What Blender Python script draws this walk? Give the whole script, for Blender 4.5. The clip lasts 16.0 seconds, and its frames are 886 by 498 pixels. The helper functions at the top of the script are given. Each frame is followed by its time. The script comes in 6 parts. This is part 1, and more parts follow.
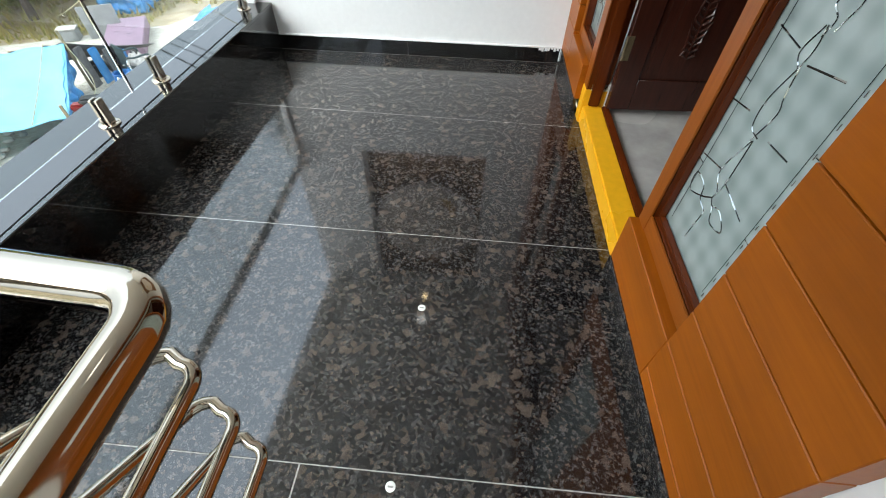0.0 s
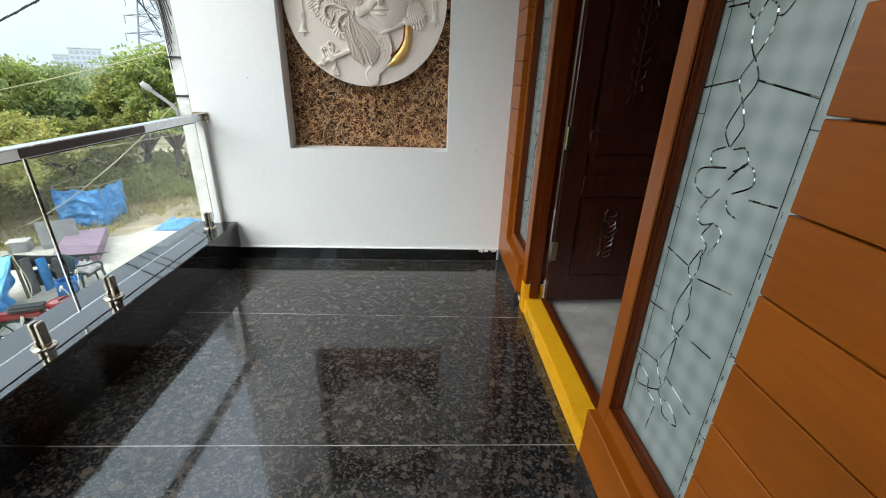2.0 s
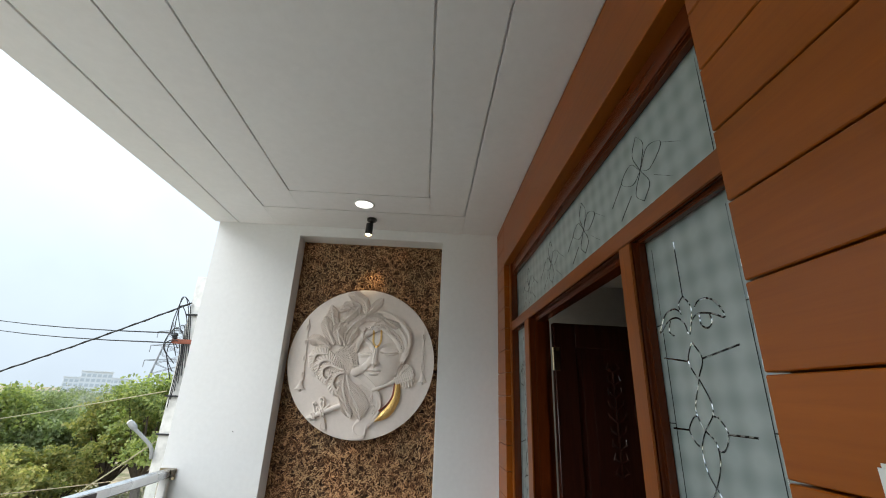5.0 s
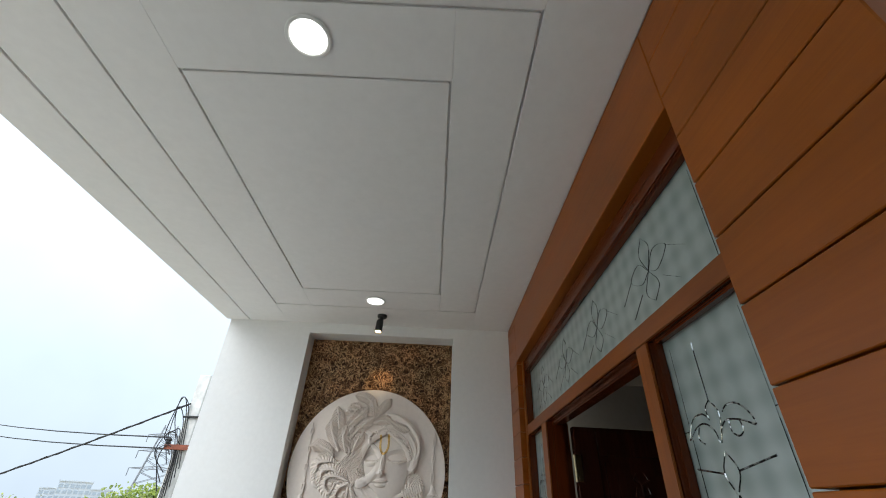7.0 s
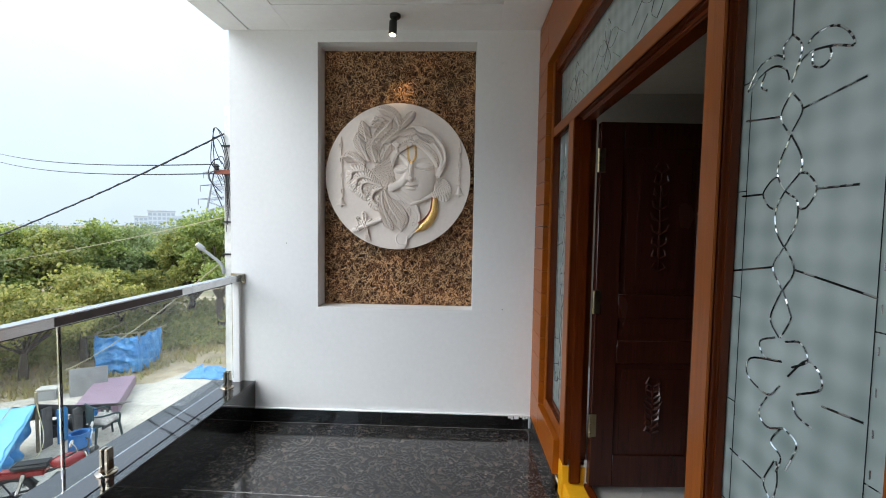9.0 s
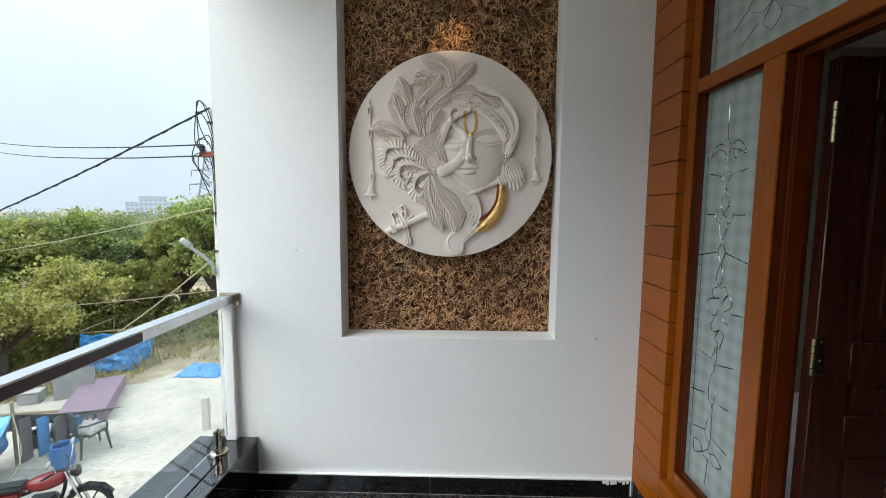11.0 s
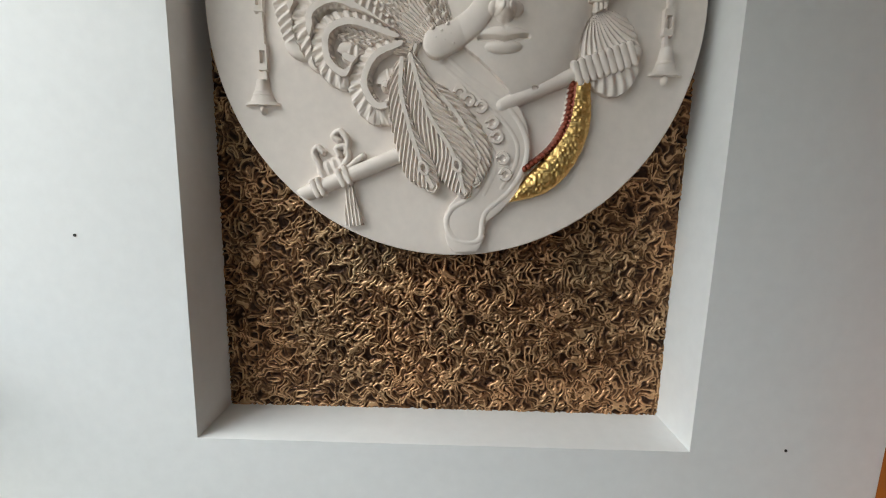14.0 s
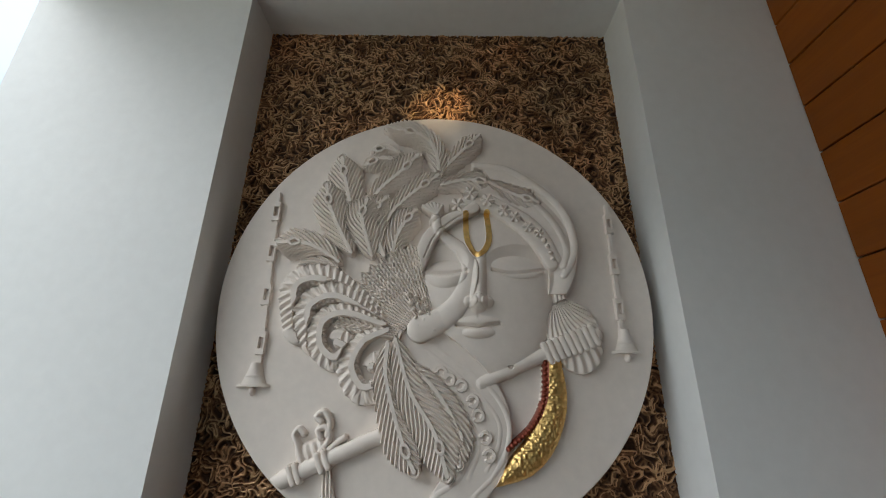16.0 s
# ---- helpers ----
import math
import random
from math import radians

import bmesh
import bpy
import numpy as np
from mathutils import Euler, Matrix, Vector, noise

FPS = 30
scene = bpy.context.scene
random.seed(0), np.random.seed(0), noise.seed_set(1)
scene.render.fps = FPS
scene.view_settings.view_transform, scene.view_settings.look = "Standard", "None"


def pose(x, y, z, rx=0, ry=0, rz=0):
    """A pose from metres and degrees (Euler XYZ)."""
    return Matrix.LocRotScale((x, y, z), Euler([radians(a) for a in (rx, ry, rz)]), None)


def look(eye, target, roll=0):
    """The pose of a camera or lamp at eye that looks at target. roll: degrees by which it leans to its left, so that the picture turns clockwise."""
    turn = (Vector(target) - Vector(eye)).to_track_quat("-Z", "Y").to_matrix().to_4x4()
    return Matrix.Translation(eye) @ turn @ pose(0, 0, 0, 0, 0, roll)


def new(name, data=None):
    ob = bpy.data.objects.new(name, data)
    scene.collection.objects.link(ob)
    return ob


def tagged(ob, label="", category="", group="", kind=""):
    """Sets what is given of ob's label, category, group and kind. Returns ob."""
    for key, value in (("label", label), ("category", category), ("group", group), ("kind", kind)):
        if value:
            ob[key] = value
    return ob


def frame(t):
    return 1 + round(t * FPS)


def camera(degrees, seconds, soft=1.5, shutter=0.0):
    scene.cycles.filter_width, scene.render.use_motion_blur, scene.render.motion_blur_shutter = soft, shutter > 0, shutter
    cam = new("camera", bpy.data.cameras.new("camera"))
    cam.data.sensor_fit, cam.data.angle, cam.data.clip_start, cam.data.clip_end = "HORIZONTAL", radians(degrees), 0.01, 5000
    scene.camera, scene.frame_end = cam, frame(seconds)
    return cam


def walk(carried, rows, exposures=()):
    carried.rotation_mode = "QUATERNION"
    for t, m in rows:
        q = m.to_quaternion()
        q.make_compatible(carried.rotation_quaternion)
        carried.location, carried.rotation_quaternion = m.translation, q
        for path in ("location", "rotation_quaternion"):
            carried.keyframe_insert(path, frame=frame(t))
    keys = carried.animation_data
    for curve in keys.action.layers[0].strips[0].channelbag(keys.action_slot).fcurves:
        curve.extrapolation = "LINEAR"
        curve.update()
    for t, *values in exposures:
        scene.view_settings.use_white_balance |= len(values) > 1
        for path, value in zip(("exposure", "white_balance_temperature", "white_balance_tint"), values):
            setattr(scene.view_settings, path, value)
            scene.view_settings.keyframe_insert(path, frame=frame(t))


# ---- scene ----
cam = camera(93.9, 16.0, 1.0)
PATH = [
    (0, (-0.572, -3.067, 1.313), (-0.676, -1.735, -0.175), 1.1),
    (0.5, (-0.562, -3.067, 1.343), (-0.622, -1.604, -0.02), 1.7),
    (1, (-0.57, -3.076, 1.358), (-0.552, -1.476, 0.158), 1.3),
    (1.5, (-0.581, -3.076, 1.372), (-0.525, -1.344, 0.373), 1.1),
    (2, (-0.587, -3.063, 1.4), (-0.503, -1.224, 0.617), 1.7),
    (2.5, (-0.587, -3.057, 1.432), (-0.477, -1.142, 0.866), 1.6),
    (3, (-0.582, -3.06, 1.465), (-0.479, -1.089, 1.141), 1.9),
    (3.5, (-0.564, -3.061, 1.492), (-0.457, -1.067, 1.391), 1.8),
    (4, (-0.542, -3.067, 1.53), (-0.462, -1.073, 1.666), 1.8),
    (4.5, (-0.539, -3.083, 1.563), (-0.46, -1.13, 1.988), 1.7),
    (5, (-0.533, -3.096, 1.599), (-0.473, -1.215, 2.277), 2.3),
    (5.2, (-0.531, -3.101, 1.602), (-0.498, -1.275, 2.416), 3.2),
    (7.3, (-0.562, -3.135, 1.604), (-0.563, -1.45, 2.682), 2.4),
    (7.5, (-0.562, -3.131, 1.603), (-0.565, -1.379, 2.568), 2.2),
    (8, (-0.555, -3.12, 1.586), (-0.563, -1.213, 2.19), 2.0),
    (8.5, (-0.545, -3.049, 1.542), (-0.607, -1.057, 1.699), 1.0),
    (9, (-0.555, -2.98, 1.475), (-0.622, -0.984, 1.366), 0.9),
    (9.2, (-0.583, -2.937, 1.467), (-0.639, -0.943, 1.329), 0.6),
    (11.3, (-1.03, -1.971, 1.556), (-1.068, 0.017, 1.343), 0.3),
    (11.5, (-1.052, -1.86, 1.541), (-1.066, 0.116, 1.231), 0.6),
    (12, (-1.081, -1.617, 1.46), (-1.078, 0.326, 0.987), 0.2),
    (12.5, (-1.115, -1.355, 1.429), (-1.029, 0.554, 0.84), 0.7),
    (13, (-1.138, -1.112, 1.422), (-1.059, 0.779, 0.775), -0.1),
    (13.5, (-1.065, -0.939, 1.407), (-1.035, 0.987, 0.87), 1.5),
    (14, (-1.007, -0.87, 1.461), (-1.02, 1.106, 1.153), 1.4),
    (14.5, (-1.004, -0.855, 1.51), (-1.009, 1.144, 1.464), 0.7),
    (15, (-1.004, -0.869, 1.55), (-1.007, 1.119, 1.775), 0.3),
    (15.5, (-0.999, -0.89, 1.577), (-0.97, 1.053, 2.05), 0.5),
    (16, (-0.985, -0.927, 1.598), (-0.98, 0.952, 2.283), 0.4),
]
walk(cam, [(t, look(eye, target, roll)) for t, eye, target, roll in PATH],
     [(0.0, 1.25, 6300, 6), (1.5, 1.05, 6350, 6), (3.0, 0.62, 6500, 6), (5.0, 0.62, 6450, 8), (8.0, 0.62, 6200, 8), (9.0, 0.72, 6150, 9), (11.3, 0.58, 6300, 6), (13.0, 0.56, 6500, 5), (15.0, 0.66, 6350, 7), (15.5, 0.62, 6250, 7), (16.0, 0.20, 6250, 6)])


# ---- light ----
SUN_EL, SUN_ROT = radians(42), radians(238)
world = bpy.data.worlds.new("sky")
scene.world = world
world.use_nodes = True
wn = world.node_tree
wn.nodes.clear()
w_out = wn.nodes.new("ShaderNodeOutputWorld")
w_bg = wn.nodes.new("ShaderNodeBackground")
w_sky = wn.nodes.new("ShaderNodeTexSky")
w_sky.sky_type = "NISHITA"
w_sky.sun_disc = False
w_sky.sun_elevation, w_sky.sun_rotation = SUN_EL, SUN_ROT
w_sky.air_density, w_sky.dust_density, w_sky.ozone_density = 1.0, 6.0, 1.0
w_mix = wn.nodes.new("ShaderNodeMix")
w_mix.data_type = "RGBA"
w_tc = wn.nodes.new("ShaderNodeTexCoord")
w_noise = wn.nodes.new("ShaderNodeTexNoise")
w_noise.inputs["Scale"].default_value = 2.2
w_noise.inputs["Detail"].default_value = 6
wn.links.new(w_tc.outputs["Generated"], w_noise.inputs["Vector"])
# overcast: about three times as bright overhead as at the horizon, with soft cloud
w_sep = wn.nodes.new("ShaderNodeSeparateXYZ")
wn.links.new(w_tc.outputs["Generated"], w_sep.inputs["Vector"])
w_grad = wn.nodes.new("ShaderNodeMapRange")
w_grad.inputs["From Min"].default_value, w_grad.inputs["From Max"].default_value = 0.0, 1.0
w_grad.inputs["To Min"].default_value, w_grad.inputs["To Max"].default_value = 0.40, 1.12
w_pow = wn.nodes.new("ShaderNodeMath")
w_pow.operation, w_pow.use_clamp = "POWER", True
w_pow.inputs[1].default_value = 1.6
wn.links.new(w_sep.outputs["Z"], w_pow.inputs[0])
wn.links.new(w_pow.outputs[0], w_grad.inputs["Value"])
w_cloud = wn.nodes.new("ShaderNodeMapRange")
w_cloud.inputs["From Min"].default_value, w_cloud.inputs["From Max"].default_value = 0.3, 0.7
w_cloud.inputs["To Min"].default_value, w_cloud.inputs["To Max"].default_value = 0.9, 1.1
wn.links.new(w_noise.outputs["Fac"], w_cloud.inputs["Value"])
w_mul = wn.nodes.new("ShaderNodeMath")
w_mul.operation = "MULTIPLY"
wn.links.new(w_grad.outputs["Result"], w_mul.inputs[0])
wn.links.new(w_cloud.outputs["Result"], w_mul.inputs[1])
w_col = wn.nodes.new("ShaderNodeMix")
w_col.data_type, w_col.blend_type = "RGBA", "MULTIPLY"
w_col.inputs["Factor"].default_value = 1.0
w_col.inputs[6].default_value = (13.4, 15.4, 17.6, 1)
wn.links.new(w_mul.outputs[0], w_col.inputs[7])
w_mix.inputs["Factor"].default_value = 0.92
wn.links.new(w_sky.outputs["Color"], w_mix.inputs[6])
wn.links.new(w_col.outputs[2], w_mix.inputs[7])
wn.links.new(w_mix.outputs[2], w_bg.inputs["Color"])
w_bg.inputs["Strength"].default_value = 0.1
wn.links.new(w_bg.outputs["Background"], w_out.inputs["Surface"])

sun_data = bpy.data.lights.new("sun", "SUN")
sun_data.energy, sun_data.angle, sun_data.color = 1.9, radians(50), (1.0, 0.98, 0.95)
sun = new("sun", sun_data)
sun_dir = Vector((math.sin(SUN_ROT) * math.cos(SUN_EL), math.cos(SUN_ROT) * math.cos(SUN_EL), math.sin(SUN_EL)))
sun.matrix_world = look(sun_dir * 40, (0, 0, 0))

# ---- materials ----
def material(name):
    m = bpy.data.materials.new(name)
    m.use_nodes = True
    nt = m.node_tree
    return m, nt, nt.nodes["Principled BSDF"]


def world_coords(nt, scale=(1, 1, 1)):
    g = nt.nodes.new("ShaderNodeNewGeometry")
    mp = nt.nodes.new("ShaderNodeMapping")
    mp.inputs["Scale"].default_value = scale
    nt.links.new(g.outputs["Position"], mp.inputs["Vector"])
    return mp.outputs["Vector"]


def tex_noise(nt, vec, scale, detail=4, rough=0.55, warp=0.0):
    n = nt.nodes.new("ShaderNodeTexNoise")
    n.inputs["Scale"].default_value = scale
    n.inputs["Detail"].default_value = detail
    n.inputs["Roughness"].default_value = rough
    n.inputs["Distortion"].default_value = warp
    nt.links.new(vec, n.inputs["Vector"])
    return n.outputs["Fac"]


def ramp(nt, fac, stops):
    r = nt.nodes.new("ShaderNodeValToRGB")
    while len(r.color_ramp.elements) < len(stops):
        r.color_ramp.elements.new(0.5)
    for e, (p, c) in zip(r.color_ramp.elements, stops):
        e.position, e.color = p, (*c, 1)
    nt.links.new(fac, r.inputs["Fac"])
    return r.outputs["Color"]


def grey(v):
    return (v, v, v)


def mixc(nt, fac, a, b, mode="MIX"):
    m = nt.nodes.new("ShaderNodeMix")
    m.data_type, m.blend_type = "RGBA", mode
    for sock, val in ((m.inputs["Factor"], fac), (m.inputs[6], a), (m.inputs[7], b)):
        if isinstance(val, (int, float)):
            sock.default_value = val
        elif isinstance(val, tuple):
            sock.default_value = (*val, 1)
        else:
            nt.links.new(val, sock)
    return m.outputs[2]


def bump(nt, bsdf, height, strength, distance):
    b = nt.nodes.new("ShaderNodeBump")
    b.inputs["Strength"].default_value, b.inputs["Distance"].default_value = strength, distance
    nt.links.new(height, b.inputs["Height"])
    nt.links.new(b.outputs["Normal"], bsdf.inputs["Normal"])


def simple(name, color, rough=0.5, metal=0.0, vary=0.12, scale=18.0, bumped=0.0, rough_vary=0.1):
    """Paint, plastic or metal with faint two-scale variation of tone and gloss."""
    m, nt, b = material(name)
    v = world_coords(nt)
    fine, broad = tex_noise(nt, v, scale, 5), tex_noise(nt, v, scale / 9, 3)
    lo = tuple(c * (1 - vary) for c in color)
    hi = tuple(min(1, c * (1 + vary)) for c in color)
    c1 = ramp(nt, fine, [(0.3, lo), (0.7, hi)])
    c2 = ramp(nt, broad, [(0.35, grey(1 - vary * 0.7)), (0.65, grey(1))])
    nt.links.new(mixc(nt, 1.0, c1, c2, "MULTIPLY"), b.inputs["Base Color"])
    b.inputs["Metallic"].default_value = metal
    r = nt.nodes.new("ShaderNodeMapRange")
    r.inputs["To Min"].default_value = max(0.02, rough - rough_vary)
    r.inputs["To Max"].default_value = min(1, rough + rough_vary)
    nt.links.new(broad, r.inputs["Value"])
    nt.links.new(r.outputs["Result"], b.inputs["Roughness"])
    if bumped:
        bump(nt, b, fine, 0.5, bumped)
    return m


def granite(name, dark, mid, fleck, brown, rough, scale=1.0, spread=1.0, ior=1.68):
    m, nt, b = material(name)
    v = world_coords(nt)
    vo = nt.nodes.new("ShaderNodeTexVoronoi")
    vo.inputs["Scale"].default_value = 125 * scale
    wob = nt.nodes.new("ShaderNodeTexNoise")
    wob.inputs["Scale"].default_value = 110 * scale
    nt.links.new(v, wob.inputs["Vector"])
    add = nt.nodes.new("ShaderNodeVectorMath")
    add.operation = "MULTIPLY_ADD"
    add.inputs[1].default_value = grey(0.018 / scale)
    nt.links.new(wob.outputs["Color"], add.inputs[0])
    nt.links.new(v, add.inputs[2])
    nt.links.new(add.outputs["Vector"], vo.inputs["Vector"])
    sep = nt.nodes.new("ShaderNodeSeparateColor")
    nt.links.new(vo.outputs["Color"], sep.inputs["Color"])
    base = ramp(nt, sep.outputs["Red"], [(0.0, dark), (0.45, dark), (0.70, mid), (0.88, fleck), (0.965, brown)])
    vb = nt.nodes.new("ShaderNodeTexVoronoi")
    vb.inputs["Scale"].default_value = 44 * scale
    nt.links.new(add.outputs["Vector"], vb.inputs["Vector"])
    sb = nt.nodes.new("ShaderNodeSeparateColor")
    nt.links.new(vb.outputs["Color"], sb.inputs["Color"])
    big = ramp(nt, sb.outputs["Green"], [(0.88, grey(0)), (0.93, grey(0.8))])      # scattered large crystals
    base = mixc(nt, big, base, brown)
    grain = ramp(nt, tex_noise(nt, v, 330 * scale, 3), [(0.36, grey(0.35)), (0.64, grey(1.75))])
    patch = ramp(nt, tex_noise(nt, v, 14, 4), [(0.3, grey(1 - 0.45 * spread)), (0.7, grey(1 + 0.3 * spread))])
    c = mixc(nt, 1.0, base, grain, "MULTIPLY")
    nt.links.new(mixc(nt, 1.0, c, patch, "MULTIPLY"), b.inputs["Base Color"])
    rr = nt.nodes.new("ShaderNodeMapRange")
    rr.inputs["To Min"].default_value, rr.inputs["To Max"].default_value = rough * 0.6, rough * 1.7
    nt.links.new(tex_noise(nt, v, 5, 4), rr.inputs["Value"])
    nt.links.new(rr.outputs["Result"], b.inputs["Roughness"])
    b.inputs["IOR"].default_value = ior
    return m


def wood(name, light, dark, axis, rough, coat=0.3, scale=1.0):
    """Veneer whose grain runs along the given axis."""
    m, nt, b = material(name)
    s = [26.0 * scale] * 3
    s["xyz".index(axis)] = 1.3 * scale
    v = world_coords(nt, tuple(s))
    fine = tex_noise(nt, v, 2.2, 6, 0.62, 0.8)
    s2 = [4.0] * 3
    s2["xyz".index(axis)] = 1.1
    broad = tex_noise(nt, world_coords(nt, tuple(s2)), 1.3, 3, 0.5, 0.5)
    rnd = nt.nodes.new("ShaderNodeObjectInfo")
    c1 = ramp(nt, fine, [(0.25, dark), (0.75, light)])
    c2 = ramp(nt, broad, [(0.3, grey(0.8)), (0.7, grey(1.1))])
    c = mixc(nt, 1.0, c1, c2, "MULTIPLY")
    tone = ramp(nt, rnd.outputs["Random"], [(0.0, grey(0.93)), (1.0, grey(1.05))])
    nt.links.new(mixc(nt, 1.0, c, tone, "MULTIPLY"), b.inputs["Base Color"])
    r = nt.nodes.new("ShaderNodeMapRange")
    r.inputs["To Min"].default_value, r.inputs["To Max"].default_value = rough * 0.8, rough * 1.25
    nt.links.new(broad, r.inputs["Value"])
    nt.links.new(r.outputs["Result"], b.inputs["Roughness"])
    b.inputs["Coat Weight"].default_value = coat
    b.inputs["Coat Roughness"].default_value = 0.18
    b.inputs["IOR"].default_value = 1.36
    bump(nt, b, fine, 0.16, 0.001)
    return m


def glass(name, tint=(1, 1, 1), rough=0.0):
    m, nt, b = material(name)
    b.inputs["Base Color"].default_value = (*tint, 1)
    b.inputs["Roughness"].default_value = rough
    b.inputs["Transmission Weight"].default_value = 1.0
    b.inputs["IOR"].default_value = 1.45
    return m


def frosted():
    """Acid-etched glass with a soft woven check, greenish grey."""
    m, nt, b = material("frosted_glass")
    v = world_coords(nt)
    sep = nt.nodes.new("ShaderNodeSeparateXYZ")
    nt.links.new(v, sep.inputs["Vector"])

    def wave(sock, period):
        k = nt.nodes.new("ShaderNodeMath")
        k.operation = "MULTIPLY"
        k.inputs[1].default_value = 2 * math.pi / period
        nt.links.new(sock, k.inputs[0])
        s = nt.nodes.new("ShaderNodeMath")
        s.operation = "SINE"
        nt.links.new(k.outputs[0], s.inputs[0])
        return s.outputs[0]

    a = nt.nodes.new("ShaderNodeMath")
    a.operation = "ADD"
    nt.links.new(wave(sep.outputs["Y"], 0.070), a.inputs[0])
    nt.links.new(wave(sep.outputs["Z"], 0.068), a.inputs[1])
    mr = nt.nodes.new("ShaderNodeMapRange")
    mr.inputs["From Min"].default_value, mr.inputs["From Max"].default_value = -2, 2
    nt.links.new(a.outputs[0], mr.inputs["Value"])
    broad = tex_noise(nt, v, 6, 3)
    mm = nt.nodes.new("ShaderNodeMath")
    mm.operation = "MULTIPLY_ADD"
    mm.inputs[1].default_value = 0.35
    nt.links.new(broad, mm.inputs[0])
    nt.links.new(mr.outputs["Result"], mm.inputs[2])
    nt.links.new(ramp(nt, mm.outputs[0], [(0.15, (0.275, 0.335, 0.32)), (1.1, (0.43, 0.50, 0.48))]), b.inputs["Base Color"])
    b.inputs["Roughness"].default_value = 0.32
    b.inputs["Transmission Weight"].default_value = 0.25
    b.inputs["Coat Weight"].default_value = 0.5
    b.inputs["Coat Roughness"].default_value = 0.05
    return m


M_WALL = simple("white_wall_paint", (0.82, 0.83, 0.83), 0.5, vary=0.02, scale=30, bumped=0.0006)
M_CEIL = simple("ceiling_paint", (0.82, 0.81, 0.80), 0.6, vary=0.02, scale=24, bumped=0.0004)
M_FLOOR = granite("floor_granite", (0.010, 0.010, 0.011), (0.029, 0.028, 0.028), (0.064, 0.062, 0.061), (0.082, 0.064, 0.052), 0.06)
M_BLACK = granite("black_granite", (0.003, 0.003, 0.003), (0.005, 0.005, 0.005), (0.012, 0.012, 0.013), (0.010, 0.010, 0.010), 0.03, 1.6, 0.3, 1.95)
M_GROUT = simple("joint_cement", (0.36, 0.35, 0.33), 0.9, vary=0.3, scale=60)
M_CLAD = wood("teak_veneer", (0.315, 0.084, 0.003), (0.25, 0.062, 0.0025), "y", 0.34, 0.0)
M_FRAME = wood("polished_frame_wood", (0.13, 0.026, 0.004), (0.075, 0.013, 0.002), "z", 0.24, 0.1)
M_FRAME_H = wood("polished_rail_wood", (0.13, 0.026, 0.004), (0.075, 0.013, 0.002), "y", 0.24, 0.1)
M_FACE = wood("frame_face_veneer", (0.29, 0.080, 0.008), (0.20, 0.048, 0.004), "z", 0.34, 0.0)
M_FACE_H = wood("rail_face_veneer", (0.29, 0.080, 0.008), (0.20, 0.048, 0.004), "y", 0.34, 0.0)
M_DOOR = wood("dark_polished_door", (0.060, 0.016, 0.009), (0.030, 0.008, 0.005), "z", 0.25, 0.35)
M_YELLOW = simple("yellow_enamel", (0.80, 0.40, 0.012), 0.28, vary=0.06, scale=25)
M_TILE = simple("room_floor_tile", (0.42, 0.40, 0.38), 0.25, vary=0.18, scale=7)
M_STEEL = simple("polished_steel", (0.50, 0.44, 0.355), 0.07, 1.0, vary=0.04, rough_vary=0.03)
M_RAIL = simple("brushed_steel_rail", (0.72, 0.72, 0.72), 0.25, 1.0, vary=0.06)
M_WRAP = simple("brown_protective_film", (0.055, 0.030, 0.024), 0.3, vary=0.3)
M_GLASS = glass("clear_glass", (0.95, 0.985, 0.97))
M_FROST = frosted()
# beige darkened so the inner room reads dim; the dimness sits in the colour
M_ROOM = simple("dimmed_room_beige", (0.26, 0.22, 0.175), 0.7, vary=0.05)
M_BRASS = simple("satin_brass", (0.42, 0.34, 0.20), 0.3, 1.0, vary=0.1)
M_PLASTIC = simple("white_plastic", (0.80, 0.80, 0.78), 0.35, vary=0.02)
M_BLACKMETAL = simple("black_powder_coat", (0.012, 0.012, 0.013), 0.45, vary=0.15)
M_RUBBER = simple("dark_rubber", (0.010, 0.010, 0.010), 0.6)

# ---- mesh helpers ----
def mesh_of(name, bm, mats, smooth=False):
    me = bpy.data.meshes.new(name)
    bmesh.ops.recalc_face_normals(bm, faces=bm.faces)
    bm.to_mesh(me)
    bm.free()
    for m in (mats if isinstance(mats, (list, tuple)) else [mats]):
        me.materials.append(m)
    if smooth:
        me.polygons.foreach_set("use_smooth", [True] * len(me.polygons))
        me.set_sharp_from_angle(angle=radians(38))
    return me


def part(name, bm, mat, parent=None, label="", smooth=True):
    ob = new(name, mesh_of(name, bm, mat, smooth))
    if parent is not None:
        ob.parent = parent
    if label:
        tagged(ob, label)
    return ob


def thing(name, label, category, at=(0, 0, 0), group="", kind="", rz=0.0):
    ob = new(name)
    ob.matrix_basis = pose(*at, 0, 0, rz)
    return tagged(ob, label, category, group, kind)


def add_box(bm, lo, hi, bevel=0.0, m=None, seg=1, mat=0):
    r = bmesh.ops.create_cube(bm, size=1.0)
    vs = r["verts"]
    for v in vs:
        v.co = Vector([l + (c + 0.5) * (h - l) for l, h, c in zip(lo, hi, v.co)])
    if m is not None:
        bmesh.ops.transform(bm, matrix=m, verts=vs)
    faces = {f for v in vs for f in v.link_faces}
    for f in faces:
        f.material_index = mat
    if bevel:
        es = {e for v in vs for e in v.link_edges}
        bmesh.ops.bevel(bm, geom=list(es), offset=bevel, segments=seg, affect="EDGES", clamp_overlap=True)
    return vs


def box(lo, hi, bevel=0.0, seg=1):
    bm = bmesh.new()
    add_box(bm, lo, hi, bevel, None, seg)
    return bm


